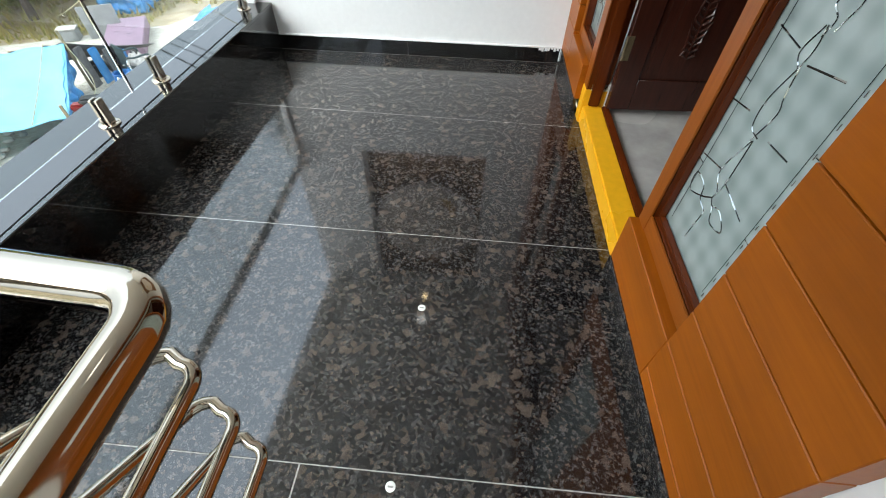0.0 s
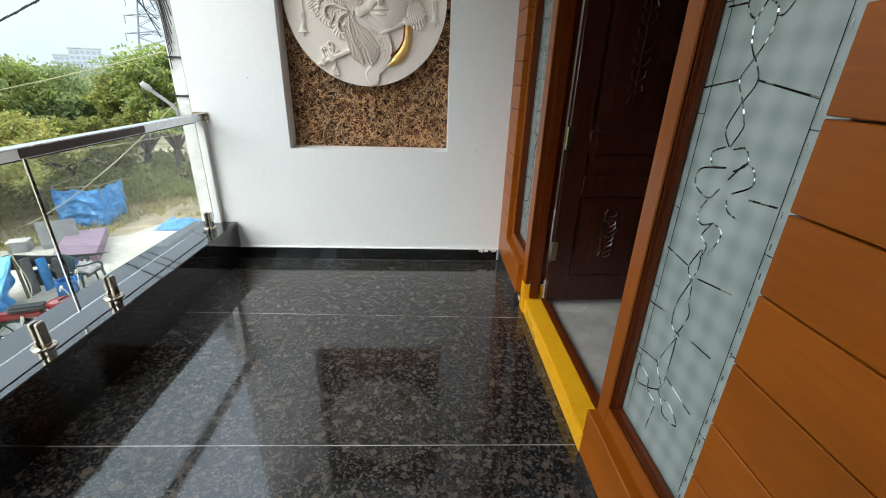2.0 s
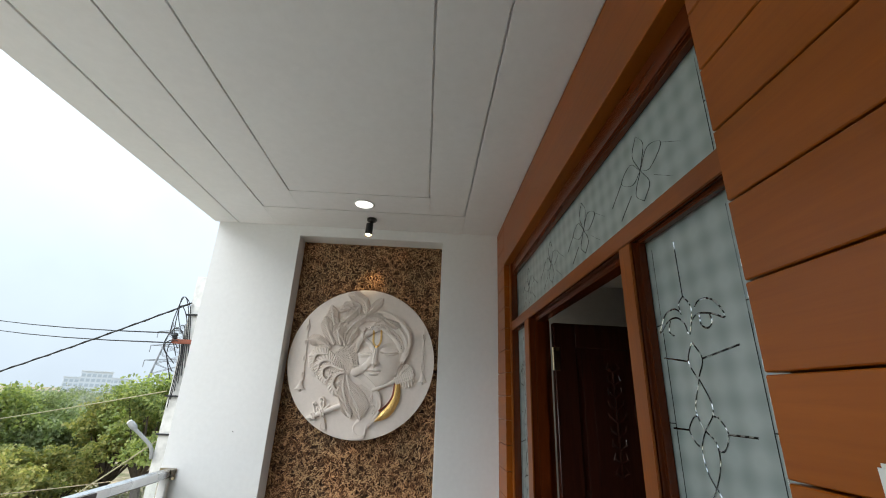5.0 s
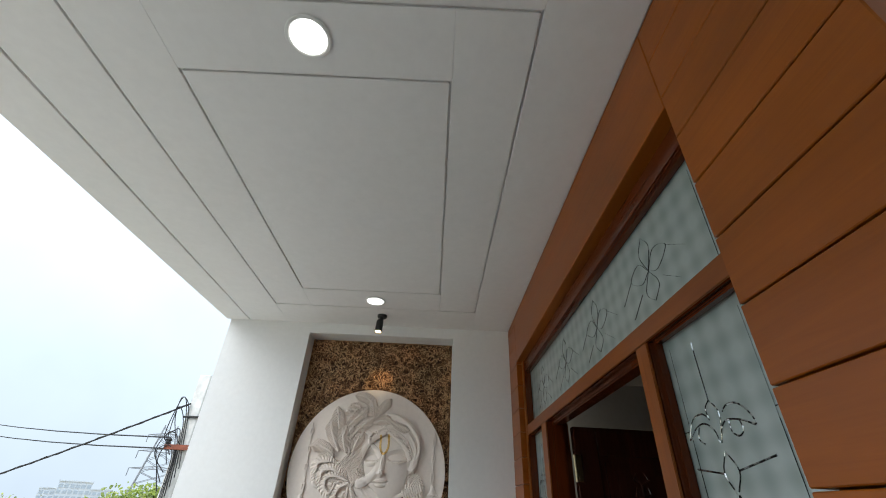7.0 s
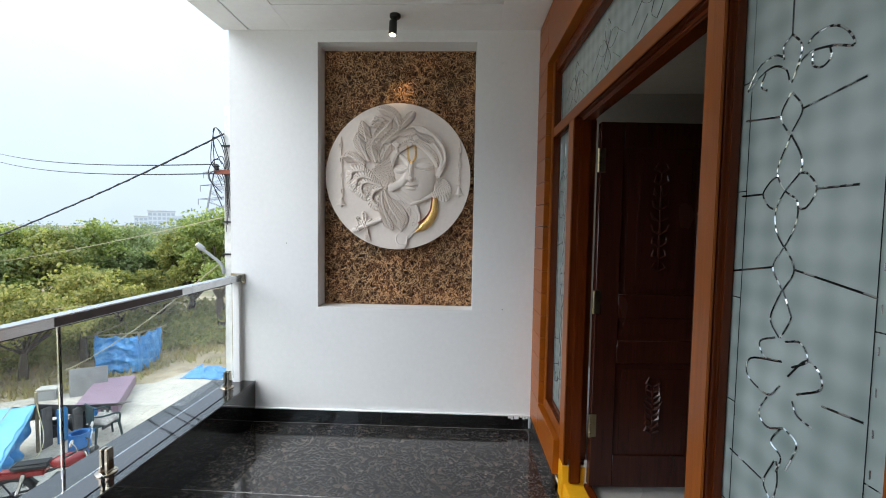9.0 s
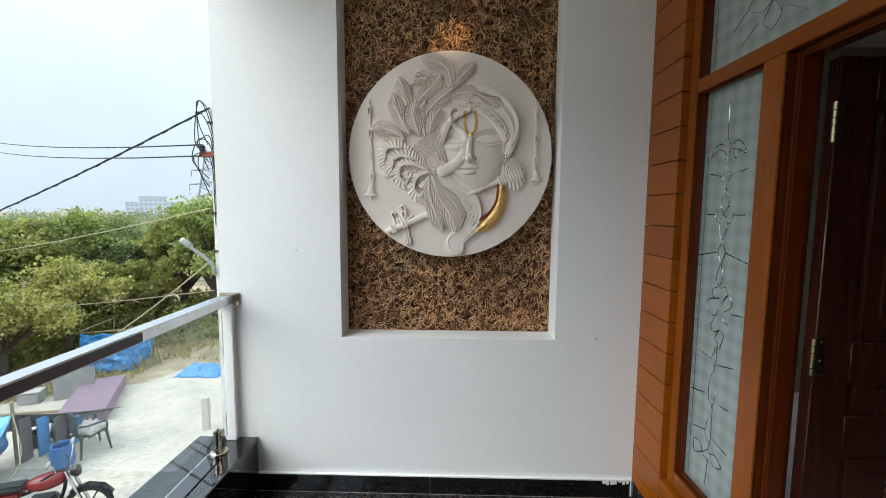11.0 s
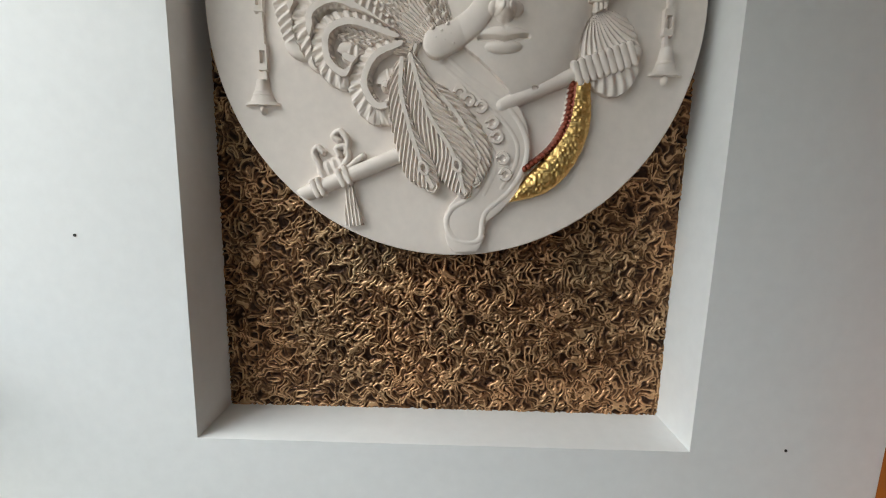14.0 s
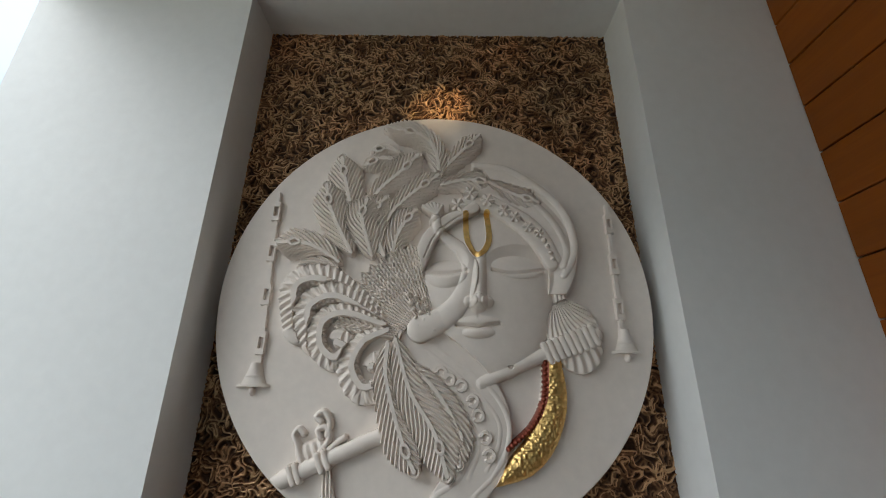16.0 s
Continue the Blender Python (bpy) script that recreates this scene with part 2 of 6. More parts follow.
def add_tube(bm, pts, radius, sides=10, closed=False, taper=None, mat=0):
    """A round tube along points, with parallel-carried rings."""
    pts = [Vector(p) for p in pts]
    n = len(pts)
    rings, side = [], None
    for i, p in enumerate(pts):
        a = pts[(i - 1) % n] if (closed or i) else p
        b = pts[(i + 1) % n] if (closed or i < n - 1) else p
        d = (b - a).normalized()
        if side is None:
            side = d.orthogonal().normalized()
        side = (side - d * side.dot(d)).normalized()
        up = d.cross(side)
        r = radius * (taper[i] if taper else 1.0)
        rings.append([bm.verts.new(p + (side * math.cos(t) + up * math.sin(t)) * r)
                      for t in (2 * math.pi * k / sides for k in range(sides))])
    pairs = list(zip(rings, rings[1:])) + ([(rings[-1], rings[0])] if closed else [])
    for r0, r1 in pairs:
        for k in range(sides):
            bm.faces.new((r0[k], r0[(k + 1) % sides], r1[(k + 1) % sides], r1[k])).material_index = mat
    if not closed:
        bm.faces.new(list(reversed(rings[0]))).material_index = mat
        bm.faces.new(rings[-1]).material_index = mat


def tube(pts, radius, sides=10, closed=False, taper=None):
    bm = bmesh.new()
    add_tube(bm, pts, radius, sides, closed, taper)
    return bm


def add_lathe(bm, profile, sides=20, m=None, mat=0):
    """Revolves (radius, height) pairs round z."""
    rings = []
    for r, z in profile:
        if r < 1e-5:
            rings.append([bm.verts.new((0, 0, z))])
        else:
            rings.append([bm.verts.new((r * math.cos(2 * math.pi * k / sides), r * math.sin(2 * math.pi * k / sides), z)) for k in range(sides)])
    for a, b in zip(rings, rings[1:]):
        for k in range(sides):
            j = (k + 1) % sides
            if len(a) == 1 and len(b) == 1:
                continue
            f = (a[0], b[k], b[j]) if len(a) == 1 else (a[k], a[j], b[0]) if len(b) == 1 else (a[k], a[j], b[j], b[k])
            bm.faces.new(f).material_index = mat
    if m is not None:
        bmesh.ops.transform(bm, matrix=m, verts=[v for r in rings for v in r])


def lathe(profile, sides=20, m=None):
    bm = bmesh.new()
    add_lathe(bm, profile, sides, m)
    return bm


def smooth_path(pts, n=6):
    """Catmull-Rom through the points."""
    p = [Vector(q) for q in pts]
    p = [p[0] * 2 - p[1]] + p + [p[-1] * 2 - p[-2]]
    out = []
    for a, b, c, d in zip(p, p[1:], p[2:], p[3:]):
        for k in range(n):
            t = k / n
            out.append(0.5 * (2 * b + (c - a) * t + (2 * a - 5 * b + 4 * c - d) * t * t + (3 * b - a - 3 * c + d) * t ** 3))
    out.append(p[-2])
    return out


def structure(name, bm, mat, label, category, smooth=False):
    return tagged(part(name, bm, mat, None, "", smooth), label, category, "", "structure")


# ---- the plan, in metres ----
# The end wall's face is y = 0, the timber-clad wall's face x = 0, the floor z = 0.
CEIL = 2.85
X_LEFT = -2.212            # outer end of the end wall and edge of the ceiling
X_PAR = -2.040             # inner face of the parapet where it meets the end wall
PAR_TOP = 0.305
X_GLASS = -2.170
BACK = -4.6                # closing wall behind the walk
NX0, NX1, NZ0, NZ1, ND = -1.568, -0.437, 0.870, 2.768, 0.150
F_FAR, F_NEAR, F_TOP = -0.280, -2.440, 2.515      # outer edges of the timber screen
D_FAR, D_NEAR = -0.800, -1.940                    # the door opening in it
BAR0, BAR1 = 2.040, 2.098                         # transom bar
CLAD_END = -2.855
GROUND = -3.4
SKEW = 0.018               # the outer edge runs off square to the end wall


def skewed(ob, k, y0=0.0, dx=0.0):
    """Leans a part in plan: x shifts with the distance along y."""
    for v in ob.data.vertices:
        v.co.x += dx + k * (v.co.y - y0)
    return ob

# ---- floor ----
def slab_piece(name, lo, hi, parent, mat, bevel=0.0012):
    return part(name, box(lo, hi, bevel), mat, parent, "", False)


floor_bed = structure("floor", box((-2.36, BACK, -0.16), (0.052, 0.0, -0.0012)), M_GROUT, "polished dark granite slab floor with thin pale cement joints", "floor")
# joints by their place at the timber wall and their slant across the floor
JOINTS = [(-0.012, 0.0), (-0.860, -0.022), (-1.824, -0.006), (-2.762, 0.004), (-3.70, 0.0), (BACK, 0.0)]
for k, ((y1, s1), (y0, s0)) in enumerate(zip(JOINTS, JOINTS[1:])):
    for xa, xb in ([(-2.14, 0.05)] if k < 3 else [(-2.14, -1.002), (-0.999, 0.05)]):
        slab = slab_piece("slab", (xa + 0.001, y0 + 0.00175, -0.02), (xb - 0.001, y1 - 0.00175, 0.0), floor_bed, M_FLOOR)
        for v in slab.data.vertices:
            v.co.y += (s1 if v.co.y > (y0 + y1) / 2 else s0) * v.co.x

# ---- end wall with the niche ----
bm = bmesh.new()
for lo, hi in (((X_LEFT, 0, 0), (NX0, 0.26, CEIL + 0.2)), ((NX1, 0, 0), (0.25, 0.26, CEIL + 0.2)),
               ((NX0, 0, 0), (NX1, 0.26, NZ0)), ((NX0, 0, NZ1), (NX1, 0.26, CEIL + 0.2)), ((NX0, ND + 0.012, NZ0), (NX1, 0.26, NZ1))):
    add_box(bm, lo, hi)
structure("wall_north", bm, M_WALL, "smooth white painted end wall with a tall recessed niche", "wall")

# granite skirting of the end wall, in two lengths
skirt = thing("baseboard", "polished dark granite skirting with a ragged white paint edge", "skirting", kind="structure")
for xa, xb in ((X_PAR, -1.094), (-1.092, -0.002)):
    slab_piece("slab", (xa, -0.012, 0.0), (xb, 0.0, 0.098), skirt, M_BLACK)
part("paint_edge", box((X_PAR - 0.001, -0.0145, 0.0985), (-0.002, 0.0, 0.108), 0.002), M_WALL, skirt, "raised white paint edge")
rp = random.Random(17)
for k in range(7):                     # paint that ran over the stone near the corner
    x0 = -0.16 + 0.021 * k
    part("paint_flake", box((x0, -0.0142, 0.098 - rp.uniform(0.006, 0.024)), (x0 + rp.uniform(0.012, 0.024), -0.0122, 0.1), 0.0008), M_WALL, skirt, "dried white paint run")
part("paint_flake", box((-0.012, -0.0152, 0.012), (-0.0045, -0.0122, 0.1), 0.0015), M_WALL, skirt, "dried white paint run")
skirt2 = thing("baseboard", "polished dark granite skirting under timber cladding", "skirting", kind="structure")
slab_piece("slab", (-0.004, -0.715, 0.0), (0.02, -0.014, 0.098), skirt2, M_FLOOR)
slab_piece("slab", (-0.004, BACK, 0.0), (0.02, CLAD_END - 0.002, 0.098), skirt2, M_FLOOR)
slab_piece("slab", (-0.004, CLAD_END, 0.0), (0.02, D_NEAR - 0.002, 0.098), skirt2, M_FLOOR)

# ---- ceiling with its shadow grooves ----
G = 0.009
R1 = (-1.49, -0.552, -2.25, -0.607)
R2 = (-1.755, -0.293, -2.50, -0.335)
bm = bmesh.new()
zc0, zc1 = CEIL, CEIL + 0.014


def panel(x0, x1, y0, y1):
    add_box(bm, (x0, y0, zc0), (x1, y1, zc1), 0.0015)


panel(R1[0] + G, R1[1] - G, R1[2] + G, R1[3] - G)
panel(R2[0] + G, R1[0], R2[2] + G, R2[3] - G)
panel(R1[1], R2[1] - G, R2[2] + G, R2[3] - G)
panel(R1[0], R1[1], R1[3], R2[3] - G)
panel(R1[0], R1[1], R2[2] + G, R1[2])
panel(-2.055, R2[0], BACK, 0.0)
panel(R2[1], 0.0, BACK, 0.0)
panel(R2[0], R2[1], R2[3], 0.0)
panel(R2[0], R2[1], BACK, R2[2])
panel(X_LEFT, -2.067, BACK, 0.0)
add_box(bm, (X_LEFT, BACK, zc1), (0.25, 0.0, CEIL + 0.2))
for v_ in bm.verts:
    if v_.co.x < -2.2:
        v_.co.x += 0.03 * v_.co.y - 0.035
structure("ceiling", bm, M_CEIL, "off-white gypsum ceiling with fine rectangular shadow grooves", "ceiling")

# ---- wall behind the timber, beyond it and behind the walk ----
bm = bmesh.new()
for lo, hi in (((0.060, F_FAR, 0), (0.2, 0, CEIL)), ((0.060, BACK, 0), (0.2, F_NEAR, CEIL)), ((0.060, F_NEAR, F_TOP), (0.2, F_FAR, CEIL)),
               ((0.060, D_FAR, 0), (0.2, F_FAR, 0.235)), ((0.060, F_NEAR, 0), (0.2, D_NEAR, 0.235))):
    add_box(bm, lo, hi)
structure("wall_east", bm, M_WALL, "white plastered wall behind timber cladding", "wall")
structure("wall_south", box((-2.36, BACK - 0.2, 0), (0.2, BACK, CEIL + 0.2)), M_WALL, "plain white wall closing the balcony", "wall")

# ---- timber cladding, board by board ----
clad = thing("wall_cladding", "honey-brown teak veneer boards with dark horizontal grooves", "cladding", kind="structure")


def board(y0, y1, z0, z1):
    part("board", box((0.0, y0, z0), (0.058, y1, z1), 0.0022), M_CLAD, clad, "", False)


near_z = [0.1] + [0.160 + 0.1494 * k for k in range(18)] + [CEIL]
for a, b in zip(near_z, near_z[1:]):
    board(CLAD_END, F_NEAR - 0.002, a + 0.002, b - 0.002)
far_z = [0.1] + [0.171 + 0.1458 * k for k in range(0, 19)] + [CEIL]
for a, b in zip(far_z, far_z[1:]):
    board(F_FAR + 0.002, -0.001, a + 0.002, b - 0.002)
board(F_NEAR, F_FAR, F_TOP + 0.003, CEIL - 0.001)
board(D_FAR + 0.082, F_FAR, 0.1, 0.300)
board(F_NEAR, D_NEAR - 0.002, 0.1, 0.307)

# ---- timber screen: frame, transom, sidelights ----
screen = thing("door_frame", "polished reddish teak door frame with transom and sidelights", "door frame", kind="structure")
XF, XB = 0.004, 0.12      # front and back of the frame


def member(name, y0, y1, z0, z1, upright, xf=XF, xb=XB, bev=0.006):
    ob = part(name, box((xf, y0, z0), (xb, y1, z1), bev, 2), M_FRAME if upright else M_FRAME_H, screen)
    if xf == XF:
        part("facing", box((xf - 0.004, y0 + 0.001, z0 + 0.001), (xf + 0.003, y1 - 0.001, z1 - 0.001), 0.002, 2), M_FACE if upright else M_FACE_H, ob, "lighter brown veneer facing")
    return ob


member("stile", -0.336, F_FAR, 0.302, F_TOP, True)
member("jamb", D_FAR, -0.705, 0.2, BAR0, True)
member("mullion", -2.010, D_NEAR, 0.105, BAR0, True)
member("head", F_NEAR + 0.001, -0.336, 2.432, F_TOP, False, 0.010)
member("transom_bar", F_NEAR + 0.001, -0.336, BAR0, BAR1, False)
member("bottom_rail", -0.705, -0.336, 0.302, 0.372, False)
member("bottom_rail", F_NEAR + 0.001, -2.010, 0.309, 0.378, False)


def beads(y0, y1, z0, z1, w=0.009):
    for ya, yb, za, zb, up in ((y0, y0 + w, z0, z1, True), (y1 - w, y1, z0, z1, True), (y0 + w, y1 - w, z0, z0 + w, False), (y0 + w, y1 - w, z1 - w, z1, False)):
        member("bead", ya, yb, za, zb, up, 0.018, 0.044, 0.004)


beads(-0.705, -0.336, 0.372, BAR0)
beads(F_NEAR + 0.001, -2.010, 0.378, BAR0)
beads(F_NEAR + 0.001, -0.336, BAR1, 2.432)
# rebate strips round the door opening
member("stop", D_FAR - 0.022, D_FAR, 0.112, BAR0, True, 0.03, 0.09)
member("stop", D_NEAR, D_NEAR + 0.022, 0.112, BAR0, True, 0.03, 0.09)
member("stop", D_NEAR + 0.022, D_FAR - 0.022, BAR0 - 0.022, BAR0, False, 0.03, 0.09)

# yellow threshold and painted base of the jamb
thr = thing("threshold", "bright yellow painted door threshold with dark timber inner edge", "threshold", kind="structure")
part("sill", box((0.006, D_NEAR + 0.001, 0.0), (0.112, D_FAR + 0.002, 0.104), 0.005, 2), M_YELLOW, thr)
part("jamb_base", box((-0.003, D_FAR - 0.002, 0.0), (0.122, D_FAR + 0.082, 0.2), 0.004, 2), M_YELLOW, thr)
part("inner_edge", box((0.113, D_NEAR + 0.001, 0.0), (0.150, D_FAR - 0.003, 0.112), 0.005, 2), M_FRAME_H, thr, "dark polished timber edge")

# ---- the room behind the door ----
RX1, RY0, RY1 = 4.2, -4.2, 1.2
structure("floor_room", box((0.186, RY0, -0.1), (RX1, RY1, 0.075)), M_TILE, "pale grey tiled floor of the inner room", "floor")
bm = bmesh.new()
add_box(bm, (RX1, RY0, 0.0), (RX1 + 0.2, RY1, 2.85))
add_box(bm, (0.2, RY1, 0.0), (RX1, RY1 + 0.2, 2.85))
add_box(bm, (0.2, RY0 - 0.2, 0.0), (RX1, RY0, 2.85))
structure("wall_room", bm, M_ROOM, "plain walls of the inner room, coloured dark to look dim", "wall")
structure("ceiling_room", box((0.2, RY0, 2.80), (RX1, RY1, 2.9)), M_ROOM, "plain ceiling of the inner room, coloured dark to look dim", "ceiling")

# ---- parapet ----
parapet = thing("parapet", "low parapet faced with polished black granite", "parapet", kind="structure")
part("core", box((-2.345, BACK, -0.3), (X_PAR - 0.022, 0.0, PAR_TOP - 0.021)), M_WALL, parapet, "", False)
for ya, yb in ((-2.44, -0.001), (BACK, -2.442)):
    slab_piece("facing", (X_PAR - 0.02, ya, 0.0), (X_PAR, yb, PAR_TOP - 0.021), parapet, M_BLACK)
    slab_piece("coping", (-2.37, ya, PAR_TOP - 0.02), (X_PAR + 0.006, yb, PAR_TOP), parapet, M_BLACK, 0.003)
for ob in parapet.children:
    skewed(ob, SKEW)
structure("wall_facade", box((-2.345, BACK - 0.2, GROUND), (-2.145, 0.26, -0.301)), M_WALL, "white rendered wall of the storey below", "wall")


# ---- bronze textured panel in the niche ----


def lattice(xs, ys, cell, seed):
    """Smooth value noise on numpy arrays, in 0..1."""
    g = np.random.default_rng(seed).random((256, 256))
    u, v = xs / cell, ys / cell
    i, j = np.floor(u).astype(int), np.floor(v).astype(int)
    a, b = u - i, v - j
    a, b = a * a * a * (a * (a * 6 - 15) + 10), b * b * b * (b * (b * 6 - 15) + 10)
    i, j = i % 255, j % 255
    return (g[i, j] * (1 - a) + g[i + 1, j] * a) * (1 - b) + (g[i, j + 1] * (1 - a) + g[i + 1, j + 1] * a) * b


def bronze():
    m, nt, b = material("antique_bronze_painted_shade")
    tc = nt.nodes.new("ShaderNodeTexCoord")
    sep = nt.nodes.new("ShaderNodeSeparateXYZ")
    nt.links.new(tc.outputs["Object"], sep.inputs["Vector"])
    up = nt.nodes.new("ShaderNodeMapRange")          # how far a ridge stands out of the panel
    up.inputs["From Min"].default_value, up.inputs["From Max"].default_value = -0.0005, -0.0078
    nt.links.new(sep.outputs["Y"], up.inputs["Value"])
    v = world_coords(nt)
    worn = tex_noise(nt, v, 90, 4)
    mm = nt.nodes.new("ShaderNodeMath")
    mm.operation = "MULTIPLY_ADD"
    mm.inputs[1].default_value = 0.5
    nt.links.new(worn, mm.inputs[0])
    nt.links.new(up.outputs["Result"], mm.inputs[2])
    # gilt ridges brighten with height; the shade of the hollows is painted dark
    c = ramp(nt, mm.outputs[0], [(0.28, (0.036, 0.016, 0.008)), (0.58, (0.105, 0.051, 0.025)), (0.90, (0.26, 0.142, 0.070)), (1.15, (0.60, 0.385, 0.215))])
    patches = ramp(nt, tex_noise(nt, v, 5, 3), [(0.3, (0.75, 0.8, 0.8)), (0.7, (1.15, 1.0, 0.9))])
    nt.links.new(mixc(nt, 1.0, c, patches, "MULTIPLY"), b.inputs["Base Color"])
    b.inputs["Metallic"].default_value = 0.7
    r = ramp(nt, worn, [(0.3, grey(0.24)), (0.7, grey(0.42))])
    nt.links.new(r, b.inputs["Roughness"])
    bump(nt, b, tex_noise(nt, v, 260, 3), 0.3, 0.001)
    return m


def niche_panel():
    nx, nz = 600, 1010
    xs, zs = np.meshgrid(np.linspace(NX0, NX1, nx), np.linspace(NZ0, NZ1, nz))
    x, z = xs + 9.0, zs + 9.0
    wx = x + 0.017 * (lattice(x, z, 0.024, 1) - 0.5) * 2
    wz = z + 0.017 * (lattice(x, z, 0.024, 2) - 0.5) * 2
    n1 = lattice(wx, wz, 0.0128, 3)
    n2 = lattice(wx * 0.8 + wz * 0.6, wz * 0.8 - wx * 0.6, 0.0120, 4)
    n3 = lattice(wx * 0.3 - wz * 0.95 + 20, wz * 0.3 + wx * 0.95, 0.0150, 6)
    step = (NX1 - NX0) / (nx - 1)

    def vein(n, wide):
        """Ridge of even width along the middle level of a noise field."""
        gz, gx = np.gradient(n, step)
        return np.exp(-(np.abs(n - 0.5) / (np.hypot(gx, gz) + 14.0) / wide) ** 2)

    strength = 0.55 + 0.45 * lattice(x, z, 0.03, 8)
    h = strength * np.maximum(np.maximum(vein(n1, 0.0030), 0.75 * vein(n2, 0.0026)), 0.6 * vein(n3, 0.0026))
    h += 0.12 * lattice(x, z, 0.005, 5)
    ys = -0.0085 * h
    verts = np.stack([xs.ravel(), ys.ravel(), zs.ravel()], 1)
    k = np.arange(nx * nz).reshape(nz, nx)
    faces = np.stack([k[:-1, :-1].ravel(), k[:-1, 1:].ravel(), k[1:, 1:].ravel(), k[1:, :-1].ravel()], 1)
    me = bpy.data.meshes.new("niche_panel")
    me.from_pydata(verts.tolist(), [], faces.tolist())
    me.polygons.foreach_set("use_smooth", [True] * len(me.polygons))
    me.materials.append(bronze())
    ob = new("wall_panel", me)
    ob.location = (0, ND + 0.008, 0)
    return tagged(ob, "antique bronze crinkled plaster panel lining the niche", "wall panel", "", "structure")


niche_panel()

# ---- carved plaster disc ----
M_PLASTER = simple("cream_plaster", (0.86, 0.775, 0.71), 0.55, vary=0.03, scale=40, bumped=0.0005)
M_GOLD = simple("gold_leaf", (0.86, 0.58, 0.22), 0.4, 1.0, vary=0.12, scale=90, bumped=0.0015)
M_COPPER = simple("copper_red_paint", (0.30, 0.07, 0.04), 0.4, 0.4, vary=0.15)
DISC_R, DISC_C = 0.533, (-1.0, 0.078, 1.834)


def carve():
    """Height and paint of the relief on a square of the disc's own units."""
    n = 860
    s = np.linspace(-1, 1, n)
    a, b = np.meshgrid(s, s)
    # square to disc, keeping the cells even
    big, small = np.where(np.abs(a) > np.abs(b), a, b), np.where(np.abs(a) > np.abs(b), b, a)
    ang = np.pi / 4 * small / np.where(big == 0, 1, big)
    swap = np.abs(a) > np.abs(b)
    u = big * np.where(swap, np.cos(ang), np.sin(ang))
    v = big * np.where(swap, np.sin(ang), np.cos(ang))
    H = np.zeros_like(u)
    paint = np.zeros(u.shape, int)

    def curve(pts, k=7):
        return np.array([p[:2] for p in smooth_path([(x, y, 0) for x, y in pts], k)])

    def near(path, reach=0.2):
        """Distance to a path, its signed side and the length run along it, close to the path only."""
        lo, hi = path.min(0) - reach, path.max(0) + reach
        here = (u > lo[0]) & (u < hi[0]) & (v > lo[1]) & (v < hi[1])
        uu, vv = u[here], v[here]
        seg = np.hypot(*np.diff(path, axis=0).T)
        run = np.concatenate([[0], np.cumsum(seg)])
        best = np.full(uu.shape, 9.0)
        side, along = np.zeros(uu.shape), np.zeros(uu.shape)
        for (x0, y0), (x1, y1), r0, ln in zip(path[:-1], path[1:], run, seg):
            dx, dy = (x1 - x0) / ln, (y1 - y0) / ln
            t = np.clip((uu - x0) * dx + (vv - y0) * dy, 0, ln)
            d = np.hypot(uu - x0 - t * dx, vv - y0 - t * dy)
            hit = d < best
            best = np.where(hit, d, best)
            side = np.where(hit, np.sign((uu - x0) * dy - (vv - y0) * dx), side)
            along = np.where(hit, r0 + t, along)
        full = [np.full(u.shape, 9.0), np.zeros(u.shape), np.zeros(u.shape)]
        for f, part_ in zip(full, (best, side, along)):
            f[here] = part_
        return full[0], full[1], full[2] / run[-1], run[-1]

    def put(h):
        nonlocal H
        H = np.maximum(H, h)

    def lay(mask, h):
        nonlocal H
        H = np.where(mask, h, H)

    def ridge(pts, w, h, base=0.0, end=1.0, over=False):
        d, _, t, _ = near(curve(pts))
        ww = w * (1 + (end - 1) * t)
        top = base + h * np.sqrt(np.clip(1 - (d / ww) ** 2, 0, 1))
        if over:
            lay(d < ww, top)
        else:
            put(np.where(d < ww, top, 0))

    def groove(pts, w, deep):
        nonlocal H
        H = H - deep * np.clip(1 - near(curve(pts))[0] / w, 0, 1)

    def dome(cx, cy, ax, ay, h, turn=0.0, power=0.5):
        ca, sa = math.cos(turn), math.sin(turn)
        p, q = ((u - cx) * ca + (v - cy) * sa) / ax, (-(u - cx) * sa + (v - cy) * ca) / ay
        return h * np.clip(1 - p * p - q * q, 0, 1) ** power

    def feather(pts, w, base, eye=True, pitch=0.034, blunt=0.62):
        """One plume: a shaft, oblique barbs with notched tips, and an eye near its end."""
        path = curve(pts)
        w *= 1.12
        d, side, t, ln = near(path)
        phase = (t * ln - d * 1.9) / pitch * 2 * math.pi + side * 0.8
        env = w * np.clip(np.sin(math.pi * np.clip(t, 0, 1) ** blunt * 0.5 + 0.12), 0, 1) * np.clip((1.03 - t) * 5.0, 0, 1) ** 0.6
        env = env * (1 + 0.06 * np.sin(phase)) + 0.004
        inside = d < env
        rim = np.clip((env - d) / 0.010, 0, 1)
        body = base + 0.022 * rim + 0.010 * (1 - np.clip(d / w, 0, 1)) + 0.0105 * np.sin(phase) * np.clip(d / 0.015, 0, 1)
        body = np.where(d < 0.0085, base + 0.040, body)
        lay(inside, body)
        if eye:
            c, q = path[int(len(path) * 0.74)], path[int(len(path) * 0.74) + 1]
            turn = math.atan2(q[1] - c[1], q[0] - c[0])
            lay(dome(c[0], c[1], 0.032, 0.021, 1, turn) > 0, base + 0.044)
            lay(dome(c[0], c[1], 0.017, 0.009, 1, turn) > 0, base + 0.016)

